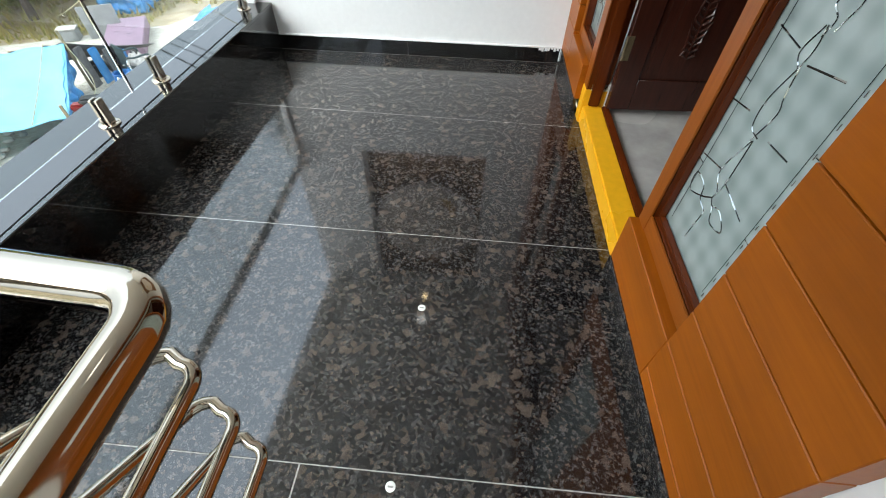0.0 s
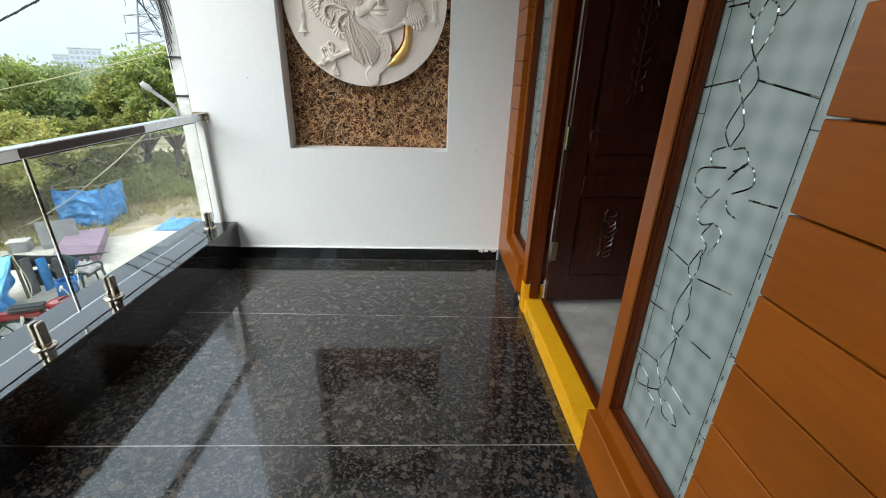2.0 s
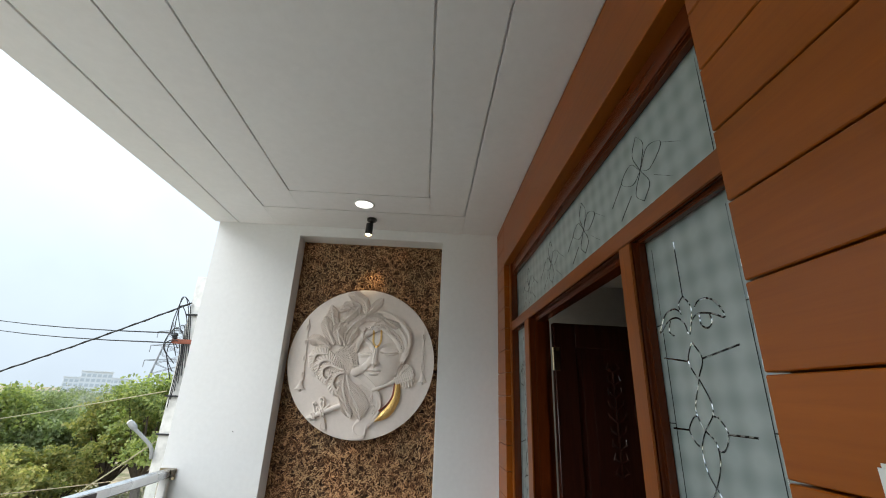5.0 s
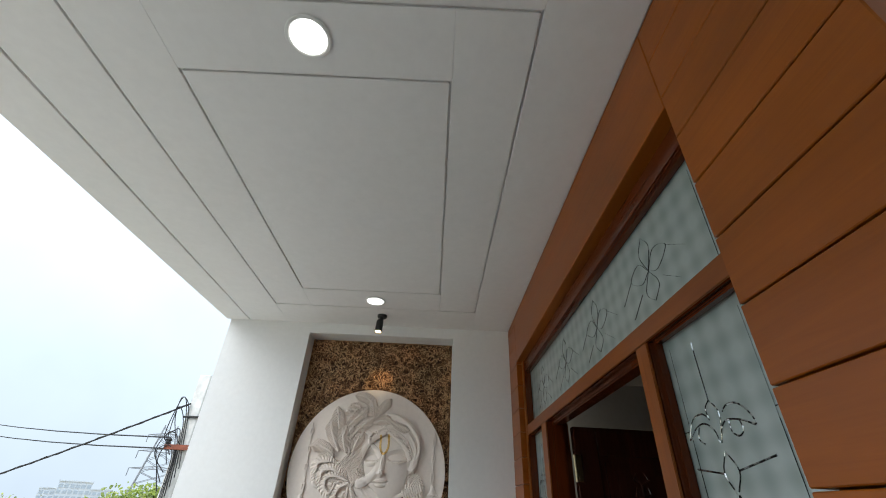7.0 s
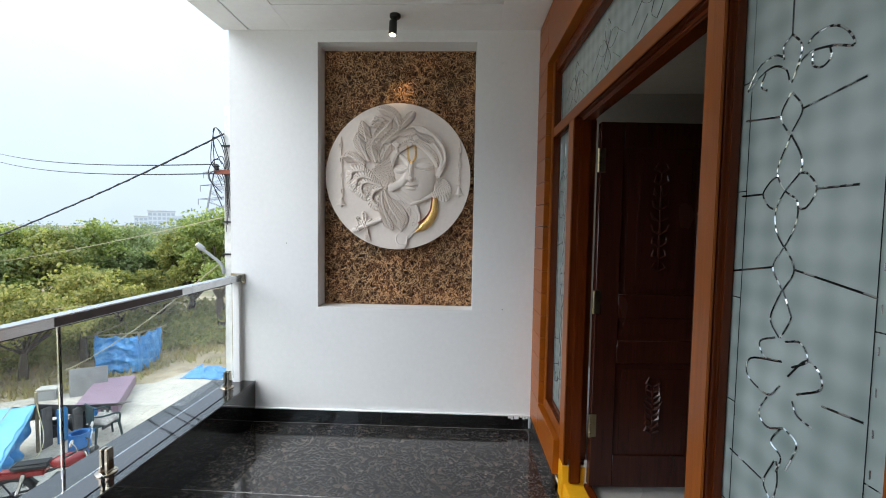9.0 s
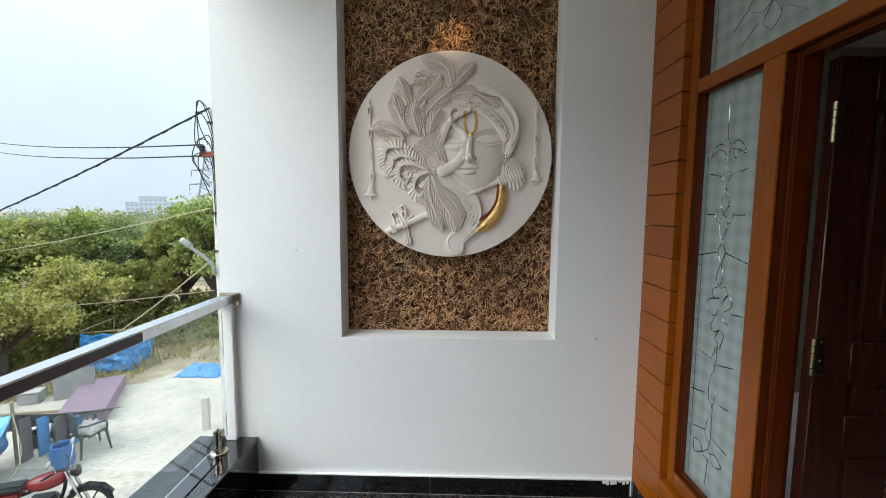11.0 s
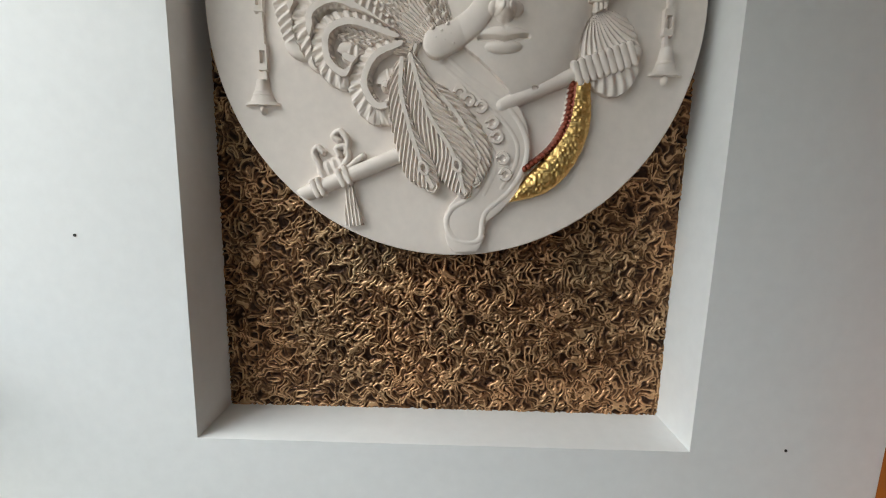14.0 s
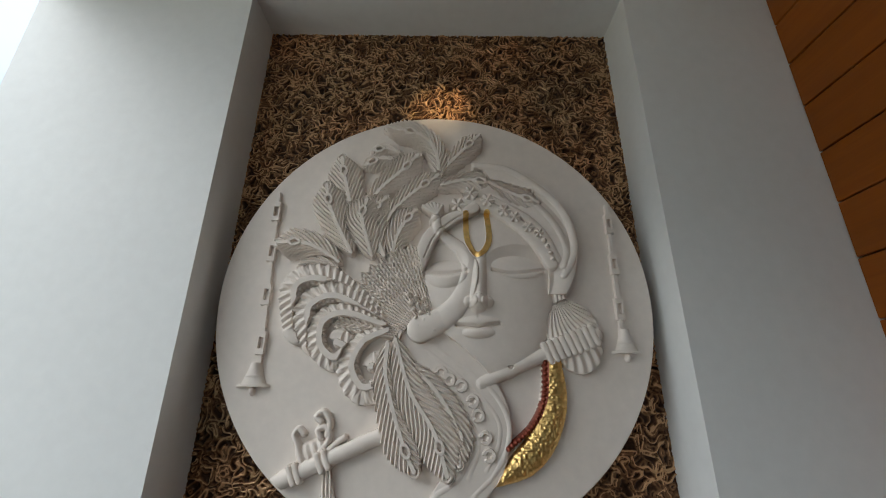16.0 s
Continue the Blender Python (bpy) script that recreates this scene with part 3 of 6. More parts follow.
    def plume(pts, w, base, pitch=0.034, outer=1):
        """A curled plume whose barbs stand on the outside of the curl."""
        d, side, t, ln = near(curve(pts))
        wide = np.where(side * outer > 0, w, w * 0.35) * np.clip(0.35 + 1.3 * t, 0, 1)
        ph = (t * ln * 1.0 - d * 0.35) / pitch * 2 * math.pi
        wide = wide * (1 + 0.025 * np.sin(ph))
        body = base + 0.020 * np.sqrt(np.clip(1 - (d / (wide + 1e-4)) ** 2, 0, 1)) + 0.0072 * np.sin(ph)
        body = np.where(d < 0.014, base + 0.040, body)
        lay(d < wide, body)

    # head under its wrap: a plain oval with soft lids, nose and mouth
    put(dome(0.236, 0.034, 0.312, 0.405, 0.100, 0.03, 0.42))
    H -= dome(0.381, 0.167, 0.150, 0.085, 0.034, 0.05, 1.0) + dome(0.041, 0.161, 0.110, 0.085, 0.034, 0.0, 1.0)
    H += dome(0.383, 0.137, 0.125, 0.058, 0.032, -0.03, 0.6) + dome(0.047, 0.105, 0.098, 0.070, 0.032, 0.0, 0.7)
    for pts in ([(0.263, 0.12), (0.334, 0.103), (0.422, 0.111), (0.505, 0.128)], [(-0.047, 0.109), (0.047, 0.101), (0.141, 0.111)]):
        groove(pts, 0.012, 0.020)
    d, _, t, _ = near(curve([(0.208, 0.188), (0.197, 0.053), (0.191, -0.041)]))
    H += 0.050 * np.clip(1 - (d / (0.026 + 0.016 * t)) ** 2, 0, 1) * (0.4 + 0.6 * t)
    for q in ((0.156, -0.032), (0.231, -0.032)):
        H += dome(*q, 0.030, 0.028, 0.020)
    H += dome(0.193, -0.034, 0.036, 0.036, 0.020) + dome(0.193, -0.118, 0.092, 0.026, 0.022, 0.0, 0.7) + dome(0.191, -0.165, 0.072, 0.026, 0.022, 0.0, 0.7)
    groove([(0.098, -0.133), (0.161, -0.137), (0.193, -0.144), (0.227, -0.135), (0.285, -0.126)], 0.011, 0.022)
    groove([(0.193, -0.066), (0.193, -0.099)], 0.012, 0.006)
    # wrap: a broad cap whose folds follow the crown
    cap = (dome(0.276, 0.257, 0.395, 0.412, 1, 0.0) > 0) & (dome(0.195, 0.111, 0.330, 0.365, 1, 0.12) <= 0) & (v > 0.013) & (u > 0.174)
    rr = np.hypot(u - 0.203, v - 0.141)
    lay(cap, 0.058 + 0.016 * np.abs(np.sin(rr * 26.0 + 0.7 * u)))
    for pts in ([(0.193, 0.681), (0.356, 0.655), (0.531, 0.531), (0.629, 0.403), (0.657, 0.259), (0.63, 0.163), (0.593, 0.101)], [(0.293, 0.578), (0.46, 0.482), (0.567, 0.36), (0.614, 0.233), (0.597, 0.143)], [(0.278, 0.486), (0.415, 0.407), (0.512, 0.31), (0.57, 0.18)]):
        ridge(pts, 0.020, 0.020, 0.062)
    ridge([(0.152, 0.48), (0.291, 0.428), (0.426, 0.323), (0.51, 0.214), (0.54, 0.156)], 0.030, 0.016, 0.072)
    ridge([(0.182, 0.435), (0.056, 0.366), (-0.028, 0.281), (-0.079, 0.152)], 0.028, 0.012, 0.090, 1.3)
    groove([(0.152, 0.411), (0.064, 0.353), (-0.009, 0.28), (-0.053, 0.178)], 0.006, 0.008)
    flowers = [(0.101, 0.448), (0.167, 0.512), (0.248, 0.477), (0.328, 0.422), (0.377, 0.388), (0.439, 0.336), (0.488, 0.308)]
    for k, (cx, cy) in enumerate(flowers):
        r0 = 0.040 - 0.0028 * k
        pr, th = np.hypot(u - cx, v - cy), np.arctan2(v - cy, u - cx)
        lay(pr < r0 * (0.92 + 0.08 * np.cos(6 * th)), 0.094 + 0.010 * np.cos(6 * th) * np.clip(pr / r0, 0, 1))
        put(dome(cx, cy, r0 * 0.32, r0 * 0.32, 0.122))
    for cx, cy in [(0.51, 0.272), (0.523, 0.24), (0.537, 0.206), (0.544, 0.178)]:
        put(dome(cx, cy, 0.020, 0.018, 0.105))
    for k in range(3):
        ridge([(0.529 + 0.017 * k, 0.165), (0.542 + 0.018 * k, 0.077), (0.552 + 0.018 * k, -0.017)], 0.010, 0.02, 0.040)
    # side tuft of combed strands
    cx, cy = (0.537, 0.015)
    th, rr = np.arctan2(v - cy, u - cx), np.hypot(u - cx, v - cy)
    tuft = (dome(0.621, -0.171, 0.120, 0.165, 1, 0.25) > 0) & (u > 0.48)
    lay(tuft, 0.030 + 0.007 * np.sin(th * 52 + 3.0 * np.sin(rr * 16)) + 0.018 * dome(0.621, -0.171, 0.120, 0.165, 1, 0.25))
    # plumes over the crown, the hindmost first
    for pts, w in (([(0, 0.629), (0.099, 0.739), (0.218, 0.872)], 0.052), ([(0.017, 0.614), (-0.013, 0.784), (-0.103, 0.878), (-0.263, 0.919)], 0.062), ([(-0.176, 0.7), (-0.276, 0.728), (-0.371, 0.683)], 0.040), ([(-0.178, 0.749), (-0.253, 0.786), (-0.336, 0.771)], 0.036),
                   ([(0, 0.567), (0.152, 0.604), (0.263, 0.589)], 0.050), ([(0.263, 0.589), (0.379, 0.525), (0.501, 0.482)], 0.044),
                   ([(-0.373, 0.293), (-0.422, 0.452), (-0.465, 0.614), (-0.49, 0.728)], 0.074), ([(-0.34, 0.458), (-0.274, 0.559), (-0.178, 0.655), (-0.098, 0.75)], 0.066), ([(-0.25, 0.36), (-0.195, 0.452), (-0.088, 0.555), (0.008, 0.63)], 0.060),
                   ([(-0.4, 0.21), (-0.469, 0.332), (-0.525, 0.456), (-0.553, 0.568)], 0.072), ([(-0.456, 0.163), (-0.544, 0.223), (-0.645, 0.259), (-0.756, 0.259)], 0.066), ([(-0.458, 0.133), (-0.552, 0.148), (-0.649, 0.109)], 0.044),
                   ([(-0.246, 0.195), (-0.295, 0.321), (-0.306, 0.426), (-0.251, 0.501)], 0.060), ([(-0.304, 0.195), (-0.336, 0.295), (-0.364, 0.4), (-0.343, 0.49)], 0.072), ([(-0.208, 0.195), (-0.188, 0.295), (-0.15, 0.373), (-0.105, 0.433)], 0.062)):
        feather(pts, w, 0.020)
    # combed neck plumage in rows of short quills round the throat
    cx, cy = (0.028, -0.216)
    rr, th = np.hypot(u - cx, v - cy), np.arctan2(v - cy, u - cx)
    for r1, r0, count, lift in ((0.50, 0.36, 11, 0.036), (0.385, 0.27, 9, 0.046), (0.29, 0.19, 8, 0.054), (0.21, 0.11, 7, 0.060)):
        a0, a1 = 1.83, 3.02
        f = (th - a0) / (a1 - a0) * count
        tip = r1 * (1 - 0.05 * np.abs(f % 1 - 0.5) * 2)
        row = (f > 0) & (f < count) & (rr < tip) & (rr > r0 - 0.02)
        fold = np.sqrt(np.clip(1 - (2 * (f % 1) - 1) ** 2, 0, 1))
        comb = np.sin(f * 6 * math.pi) + 0.8 * np.sin((rr + 0.06 * np.abs(f % 1 - 0.5)) * 2 * math.pi / 0.026) * (count > 8)
        lay(row, lift - 0.012 + 0.012 * fold + 0.0070 * comb + 0.010 * np.clip((rr - r0) / (r1 - r0), 0, 1))
    # curled plumes
    for pts, w in (([(-0.24, -0.101), (-0.415, 0.032), (-0.552, 0.081), (-0.642, 0.03), (-0.604, -0.144)], 0.075), ([(-0.235, -0.118), (-0.439, -0.004), (-0.552, -0.036), (-0.567, -0.103), (-0.52, -0.199)], 0.072),
                   ([(-0.227, -0.133), (-0.4, -0.079), (-0.497, -0.12), (-0.499, -0.218), (-0.439, -0.272), (-0.388, -0.233), (-0.428, -0.208)], 0.060),
                   ([(-0.21, -0.158), (-0.311, -0.203), (-0.355, -0.306), (-0.306, -0.392), (-0.229, -0.37), (-0.227, -0.315), (-0.27, -0.31)], 0.072),
                   ([(-0.146, -0.167), (-0.156, -0.255), (-0.107, -0.31), (-0.045, -0.274), (-0.064, -0.231), (-0.098, -0.246)], 0.046)):
        plume(pts, w, 0.036, 0.030, 1)
    # broad scarf with scroll ornament, then the hanging plumes over it
    ridge([(-0.056, -0.216), (0.105, -0.338), (0.218, -0.475), (0.227, -0.615), (0.165, -0.732), (0.071, -0.827), (0.066, -0.917)], 0.100, 0.008, 0.036, 0.80, True)
    for pts in ([(-0.051, -0.176), (0.056, -0.265), (0.223, -0.385), (0.304, -0.503), (0.304, -0.615), (0.244, -0.722), (0.15, -0.814), (0.135, -0.914)], [(-0.039, -0.236), (0.148, -0.381), (0.261, -0.51), (0.265, -0.615), (0.212, -0.709)], [(0.028, -0.405), (0.128, -0.527), (0.154, -0.621), (0.103, -0.737), (0.009, -0.801), (-0.011, -0.869), (0.03, -0.931), (0.103, -0.94), (0.141, -0.914)],
                [(0.064, -0.428), (0.161, -0.546), (0.184, -0.629), (0.141, -0.737)]):
        ridge(pts, 0.013, 0.010, 0.036)
    for cx, cy in [(0.028, -0.332), (0.064, -0.362), (0.114, -0.385), (0.163, -0.447), (0.184, -0.503), (0.212, -0.587), (0.225, -0.653)]:
        r, th = np.hypot(u - cx, v - cy), np.arctan2(v - cy, u - cx)
        put(np.where((np.abs(r - 0.020) < 0.007) & (th > -2.4), 0.058, 0))
        put(dome(cx + 0.012, cy - 0.006, 0.011, 0.011, 0.060))
    for pts, w in (([(-0.122, -0.285), (0.004, -0.405), (0.09, -0.546), (0.103, -0.687)], 0.056), ([(-0.205, -0.212), (-0.208, -0.334), (-0.171, -0.477), (-0.113, -0.636), (-0.075, -0.709)], 0.070), ([(-0.171, -0.199), (-0.103, -0.405), (-0.009, -0.548), (0.024, -0.621), (0.056, -0.728)], 0.076)):
        feather(pts, w, 0.040, True, 0.036, 0.7)
    # the long neck across the oval, its small head and crest
    d, _, t, _ = near(curve([(-0.002, 0.373), (0.009, 0.321), (0.064, 0.27), (0.126, 0.212), (0.158, 0.128), (0.141, 0.034), (0.09, -0.053), (0.015, -0.113), (-0.066, -0.152)]))
    w = 0.020 + 0.038 * t
    H = np.where(d < w, np.maximum(H, 0.070) + 0.024 * np.sqrt(np.clip(1 - (d / w) ** 2, 0, 1)), H)
    put(dome(-0.002, 0.379, 0.034, 0.028, 0.128))
    for k in range(6):
        x, y = 763 + 7.5 * k, 133 - 2.6 * min(k, 5 - k)
        ridge([(0, 0.396), (0 + (x - 789) * 0.00245 * 0.55, 0.396 + (152 - y) * 0.00245 * 0.55), (0 + (x - 789) * 0.00245, 0.396 + (152 - y) * 0.00245)], 0.010, 0.014, 0.086)
    for k in range(5):
        for j in range(3):
            put(dome(-0.051 - 0.035 * j + 0.012 * k, -0.013 - 0.036 * k + 0.010 * j, 0.017, 0.014, 0.096))
    # flute, its bands, finial and tassel
    for pts in ([(-0.625, -0.758), (-0.413, -0.666), (-0.221, -0.585)], [(0.201, -0.375), (0.413, -0.281), (0.72, -0.163)]):
        ridge(pts, 0.031, 0.034, 0.022)
    put(dome(-0.593, -0.743, 0.05, 0.034, 0.050, 0.40))
    for k in range(9):
        cx, cy = 0.493 + k * 0.0265, -0.248 + k * 0.0098
        ridge([(cx - 0.014, cy + 0.036), (cx, cy), (cx + 0.014, cy - 0.036)], 0.0135, 0.010, 0.051)
    for cx, cy in [(-0.432, -0.672), (-0.458, -0.685), (-0.542, -0.722), (-0.565, -0.73)]:
        ridge([(cx - 0.012, cy + 0.029), (cx, cy), (cx + 0.012, cy - 0.029)], 0.011, 0.010, 0.054)
    lay(dome(0.33, -0.308, 0.012, 0.009, 1) > 0, 0.034)
    d, _, t, _ = near(curve([(-0.426, -0.707), (-0.417, -0.803), (-0.407, -0.884)]))
    put(np.where((d < 0.012 + 0.028 * t) & (t < 0.995), 0.034 + 0.006 * np.cos(d * 420), 0))
    # small scrolled ornament on the flute
    put(dome(-0.493, -0.644, 0.075, 0.044, 0.044, 0.30) * (0.85 + 0.15 * np.sin(u * 190 + v * 90)))
    for pts in ([(-0.535, -0.679), (-0.555, -0.625), (-0.574, -0.585), (-0.559, -0.559), (-0.535, -0.578)], [(-0.465, -0.647), (-0.43, -0.597), (-0.445, -0.553), (-0.478, -0.563), (-0.467, -0.591)], [(-0.439, -0.583), (-0.432, -0.531), (-0.462, -0.493), (-0.49, -0.512), (-0.469, -0.531)], [(-0.428, -0.638), (-0.396, -0.61), (-0.368, -0.591)]):
        ridge(pts, 0.013, 0.026, 0.014)
    # bells on chains
    for top, foot, x0, x1, wide in ((-0.295, -0.396, -0.78, -0.782, 0.074), (-0.139, -0.246, 0.852, 0.856, 0.070)):
        f = np.clip((top - v) / (top - foot), -0.2, 1.05)
        cx = x0 + (x1 - x0) * f
        w = wide * (0.32 + 0.5 * np.clip(f, 0, 1) ** 1.5 + 0.18 * (f > 0.88))
        put(np.where((v < top) & (v > foot) & (np.abs(u - cx) < w), 0.040 * np.sqrt(np.clip(1 - ((u - cx) / w) ** 2, 0, 1)) + 0.004 * (np.abs(f - 0.55) < 0.05), 0))
        put(dome(x1, foot - 0.016, 0.014, 0.02, 0.030))
    for a0, a1, links in (((-0.797, 0.531), (-0.765, -0.298), [(-0.794, 0.43), (-0.786, 0.221), (-0.78, 0.009), (-0.771, -0.21)]), ((0.85, 0.478), (0.842, -0.139), [(0.85, 0.377), (0.848, 0.169), (0.844, -0.047)])):
        d = near(np.array([a0, a1]))[0]
        put(np.where(d < 0.009, 0.022, 0))
        for cx, cy in links:
            q = np.maximum(np.abs(u - cx) / 0.019, np.abs(v - cy) / 0.050)
            lay(q < 1, np.where(q > 0.5, 0.030, 0.0))
    # gilded mark and crescent with a copper bead edge
    d = near(curve([(0.141, 0.402), (0.148, 0.263), (0.195, 0.189), (0.248, 0.263), (0.244, 0.415)]))[0]
    H = np.where(d < 0.014, H + 0.008, H)
    paint[d < 0.0135] = 1
    d, side, t, ln = near(curve([(0.516, -0.281), (0.51, -0.45), (0.443, -0.606), (0.347, -0.698), (0.235, -0.764)]))
    w = 0.034 + 0.026 * np.sin(math.pi * np.clip(t * 0.9 + 0.05, 0, 1)) - 0.030 * np.clip((t - 0.75) * 4, 0, 1)
    gilt = (d < w) & (H < 0.030)
    lay(gilt, 0.018 + 0.040 * np.sqrt(np.clip(1 - (d / w) ** 2, 0, 1)) + 0.008 * (lattice(u + 5, v + 5, 0.010, 31) - 0.5))
    paint[gilt] = 1
    bead = curve([(0.48, -0.291), (0.463, -0.439), (0.407, -0.544), (0.306, -0.63)], 14)
    paint[near(bead)[0] < 0.013] = 2
    for cx, cy in bead[::2]:
        put(dome(cx, cy, 0.014, 0.014, 0.056, 0.0, 0.5))
    H = np.where(np.hypot(u, v) > 0.985, 0, H)
    return u, v, H, paint


def relief_disc():
    u, v, h, paint = carve()
    n = len(u)
    front = np.stack([u.ravel() * DISC_R, -h.ravel() * DISC_R * 0.74, v.ravel() * DISC_R], 1)
    k = np.arange(n * n).reshape(n, n)
    faces = np.stack([k[:-1, :-1].ravel(), k[:-1, 1:].ravel(), k[1:, 1:].ravel(), k[1:, :-1].ravel()], 1)
    rim = np.concatenate([k[0, :-1], k[:-1, -1], k[-1, :0:-1], k[:0:-1, 0]])
    verts, base = front.tolist(), n * n
    for i in rim:
        x, _, z = front[i]
        verts.append((x * 1.004, 0.004, z * 1.004))
    for i in rim:
        x, _, z = front[i]
        verts.append((x * 1.004, 0.036, z * 1.004))
    m = len(rim)
    flist = faces.tolist()
    for a in range(m):
        b = (a + 1) % m
        flist.append((int(rim[a]), base + a, base + b, int(rim[b])))
        flist.append((base + a, base + m + a, base + m + b, base + b))
    flist.append([base + m + a for a in range(m)])
    me = bpy.data.meshes.new("relief_disc")
    me.from_pydata(verts, [], flist)
    for mat in (M_PLASTER, M_GOLD, M_COPPER):
        me.materials.append(mat)
    mats = np.zeros(len(flist), int)
    mats[:len(faces)] = paint[:-1, :-1].ravel()
    me.polygons.foreach_set("material_index", mats.tolist())
    me.polygons.foreach_set("use_smooth", [True] * len(flist))
    me.set_sharp_from_angle(angle=radians(65))
    ob = new("wall_sculpture", me)
    ob.location = DISC_C
    return tagged(ob, "round cream plaster relief with plumes, bells and gilt crescent", "sculpture")


relief_disc()
# hidden standoffs that carry the disc off the panel
stand = thing("wall_bracket", "short steel standoffs carrying the plaster disc", "bracket", (0, 0, 0))
for dx, dz in ((-0.25, 0.2), (0.25, 0.2), (0.0, -0.3)):
    part("pin", lathe([(0, 0), (0.012, 0), (0.012, 0.05), (0, 0.05)], 10, pose(DISC_C[0] + dx, DISC_C[1] + 0.034, DISC_C[2] + dz, -90, 0, 0)), M_RAIL, stand)

# ---- lamps under the ceiling ----
def emitter(name, color, strength):
    m, nt, b = material(name)
    b.inputs["Base Color"].default_value = (*color, 1)
    b.inputs["Emission Color"].default_value = (*color, 1)
    b.inputs["Emission Strength"].default_value = strength
    return m


M_LED = emitter("led_diffuser", (1.0, 0.97, 0.92), 2.0)
M_WARM = emitter("warm_led", (1.0, 0.72, 0.38), 14.0)


def downlight(y, x=-1.01):
    ob = thing("ceiling_downlight", "round white recessed LED downlight, switched on", "ceiling light", (x, y, CEIL), "ceiling downlights")
    part("trim_ring", lathe([(0.060, -0.001), (0.070, -0.001), (0.073, -0.004), (0.070, -0.008), (0.062, -0.008), (0.058, -0.003), (0.060, -0.001)], 40), M_PLASTIC, ob)
    part("diffuser", lathe([(0, -0.005), (0.045, -0.005), (0.0585, -0.004), (0.0585, 0.0), (0, 0.0)], 40), M_LED, ob, "glowing white diffuser")
    return ob


downlight(-0.466)
downlight(-2.385)

spot = thing("spotlight", "small black cylinder spotlight aimed at the niche", "spotlight", (-0.985, -0.21, CEIL))
part("base_plate", lathe([(0, 0), (0.036, 0), (0.036, -0.014), (0.033, -0.018), (0, -0.018)], 28), M_BLACKMETAL, spot)
part("knuckle", box((-0.012, -0.008, -0.05), (0.012, 0.008, -0.016), 0.003, 2), M_BLACKMETAL, spot)
head_m = pose(-0.012, 0.0, -0.045, -14, 0, 0)
part("body", lathe([(0, 0.0), (0.024, 0.0), (0.026, -0.003), (0.026, -0.098), (0.023, -0.1), (0.021, -0.092), (0, -0.090)], 28, head_m), M_BLACKMETAL, spot)
part("lens", lathe([(0, -0.0895), (0.0205, -0.0905), (0.0205, -0.0925), (0, -0.0925)], 24, head_m), M_WARM, spot, "glowing warm lens")
sp = bpy.data.lights.new("niche_spot", "SPOT")
sp.energy, sp.spot_size, sp.spot_blend, sp.color, sp.shadow_soft_size = 2.6, radians(36), 0.7, (1.0, 0.70, 0.36), 0.02
spl = new("niche_spot", sp)
spl.matrix_world = look((-0.997, -0.185, CEIL - 0.150), (-0.997, 0.17, 2.40))

# ---- panes with cut-mirror ornament ----
# two colours of one mirror strip imitate its dark and glinting facets
M_LEAD_D = simple("cut_mirror_dark_facet", (0.02, 0.022, 0.022), 0.2, 0.6)
M_LEAD_L = simple("cut_mirror_painted_glint", (0.62, 0.66, 0.66), 0.2, 0.9)


def cut_line(bm, pts, y0, z0, w, seed, n=5, shine=0.27):
    """A bevelled mirror strip on the pane, its glints painted dark and bright by turns. Points are across and up."""
    path = smooth_path([(0, y0 + a, z0 + b) for a, b in pts], n) if len(pts) > 2 else [Vector((0, y0 + pts[0][0], z0 + pts[0][1])).lerp(Vector((0, y0 + pts[1][0], z0 + pts[1][1])), k / 7) for k in range(8)]
    r = random.Random(seed)
    for k, (p, q) in enumerate(zip(path, path[1:])):
        d = (q - p)
        if d.length < 1e-6:
            continue
        nrm = Vector((0, -d.z, d.y)).normalized() * w / 2
        lip = Vector((-0.0015, 0, 0))
        vs = [bm.verts.new(c) for c in (p - nrm, p + lip, p + nrm, q - nrm, q + lip, q + nrm)]
        mat = 1 if r.random() < shine else 0
        bm.faces.new((vs[0], vs[1], vs[4], vs[3])).material_index = mat
        bm.faces.new((vs[1], vs[2], vs[5], vs[4])).material_index = mat


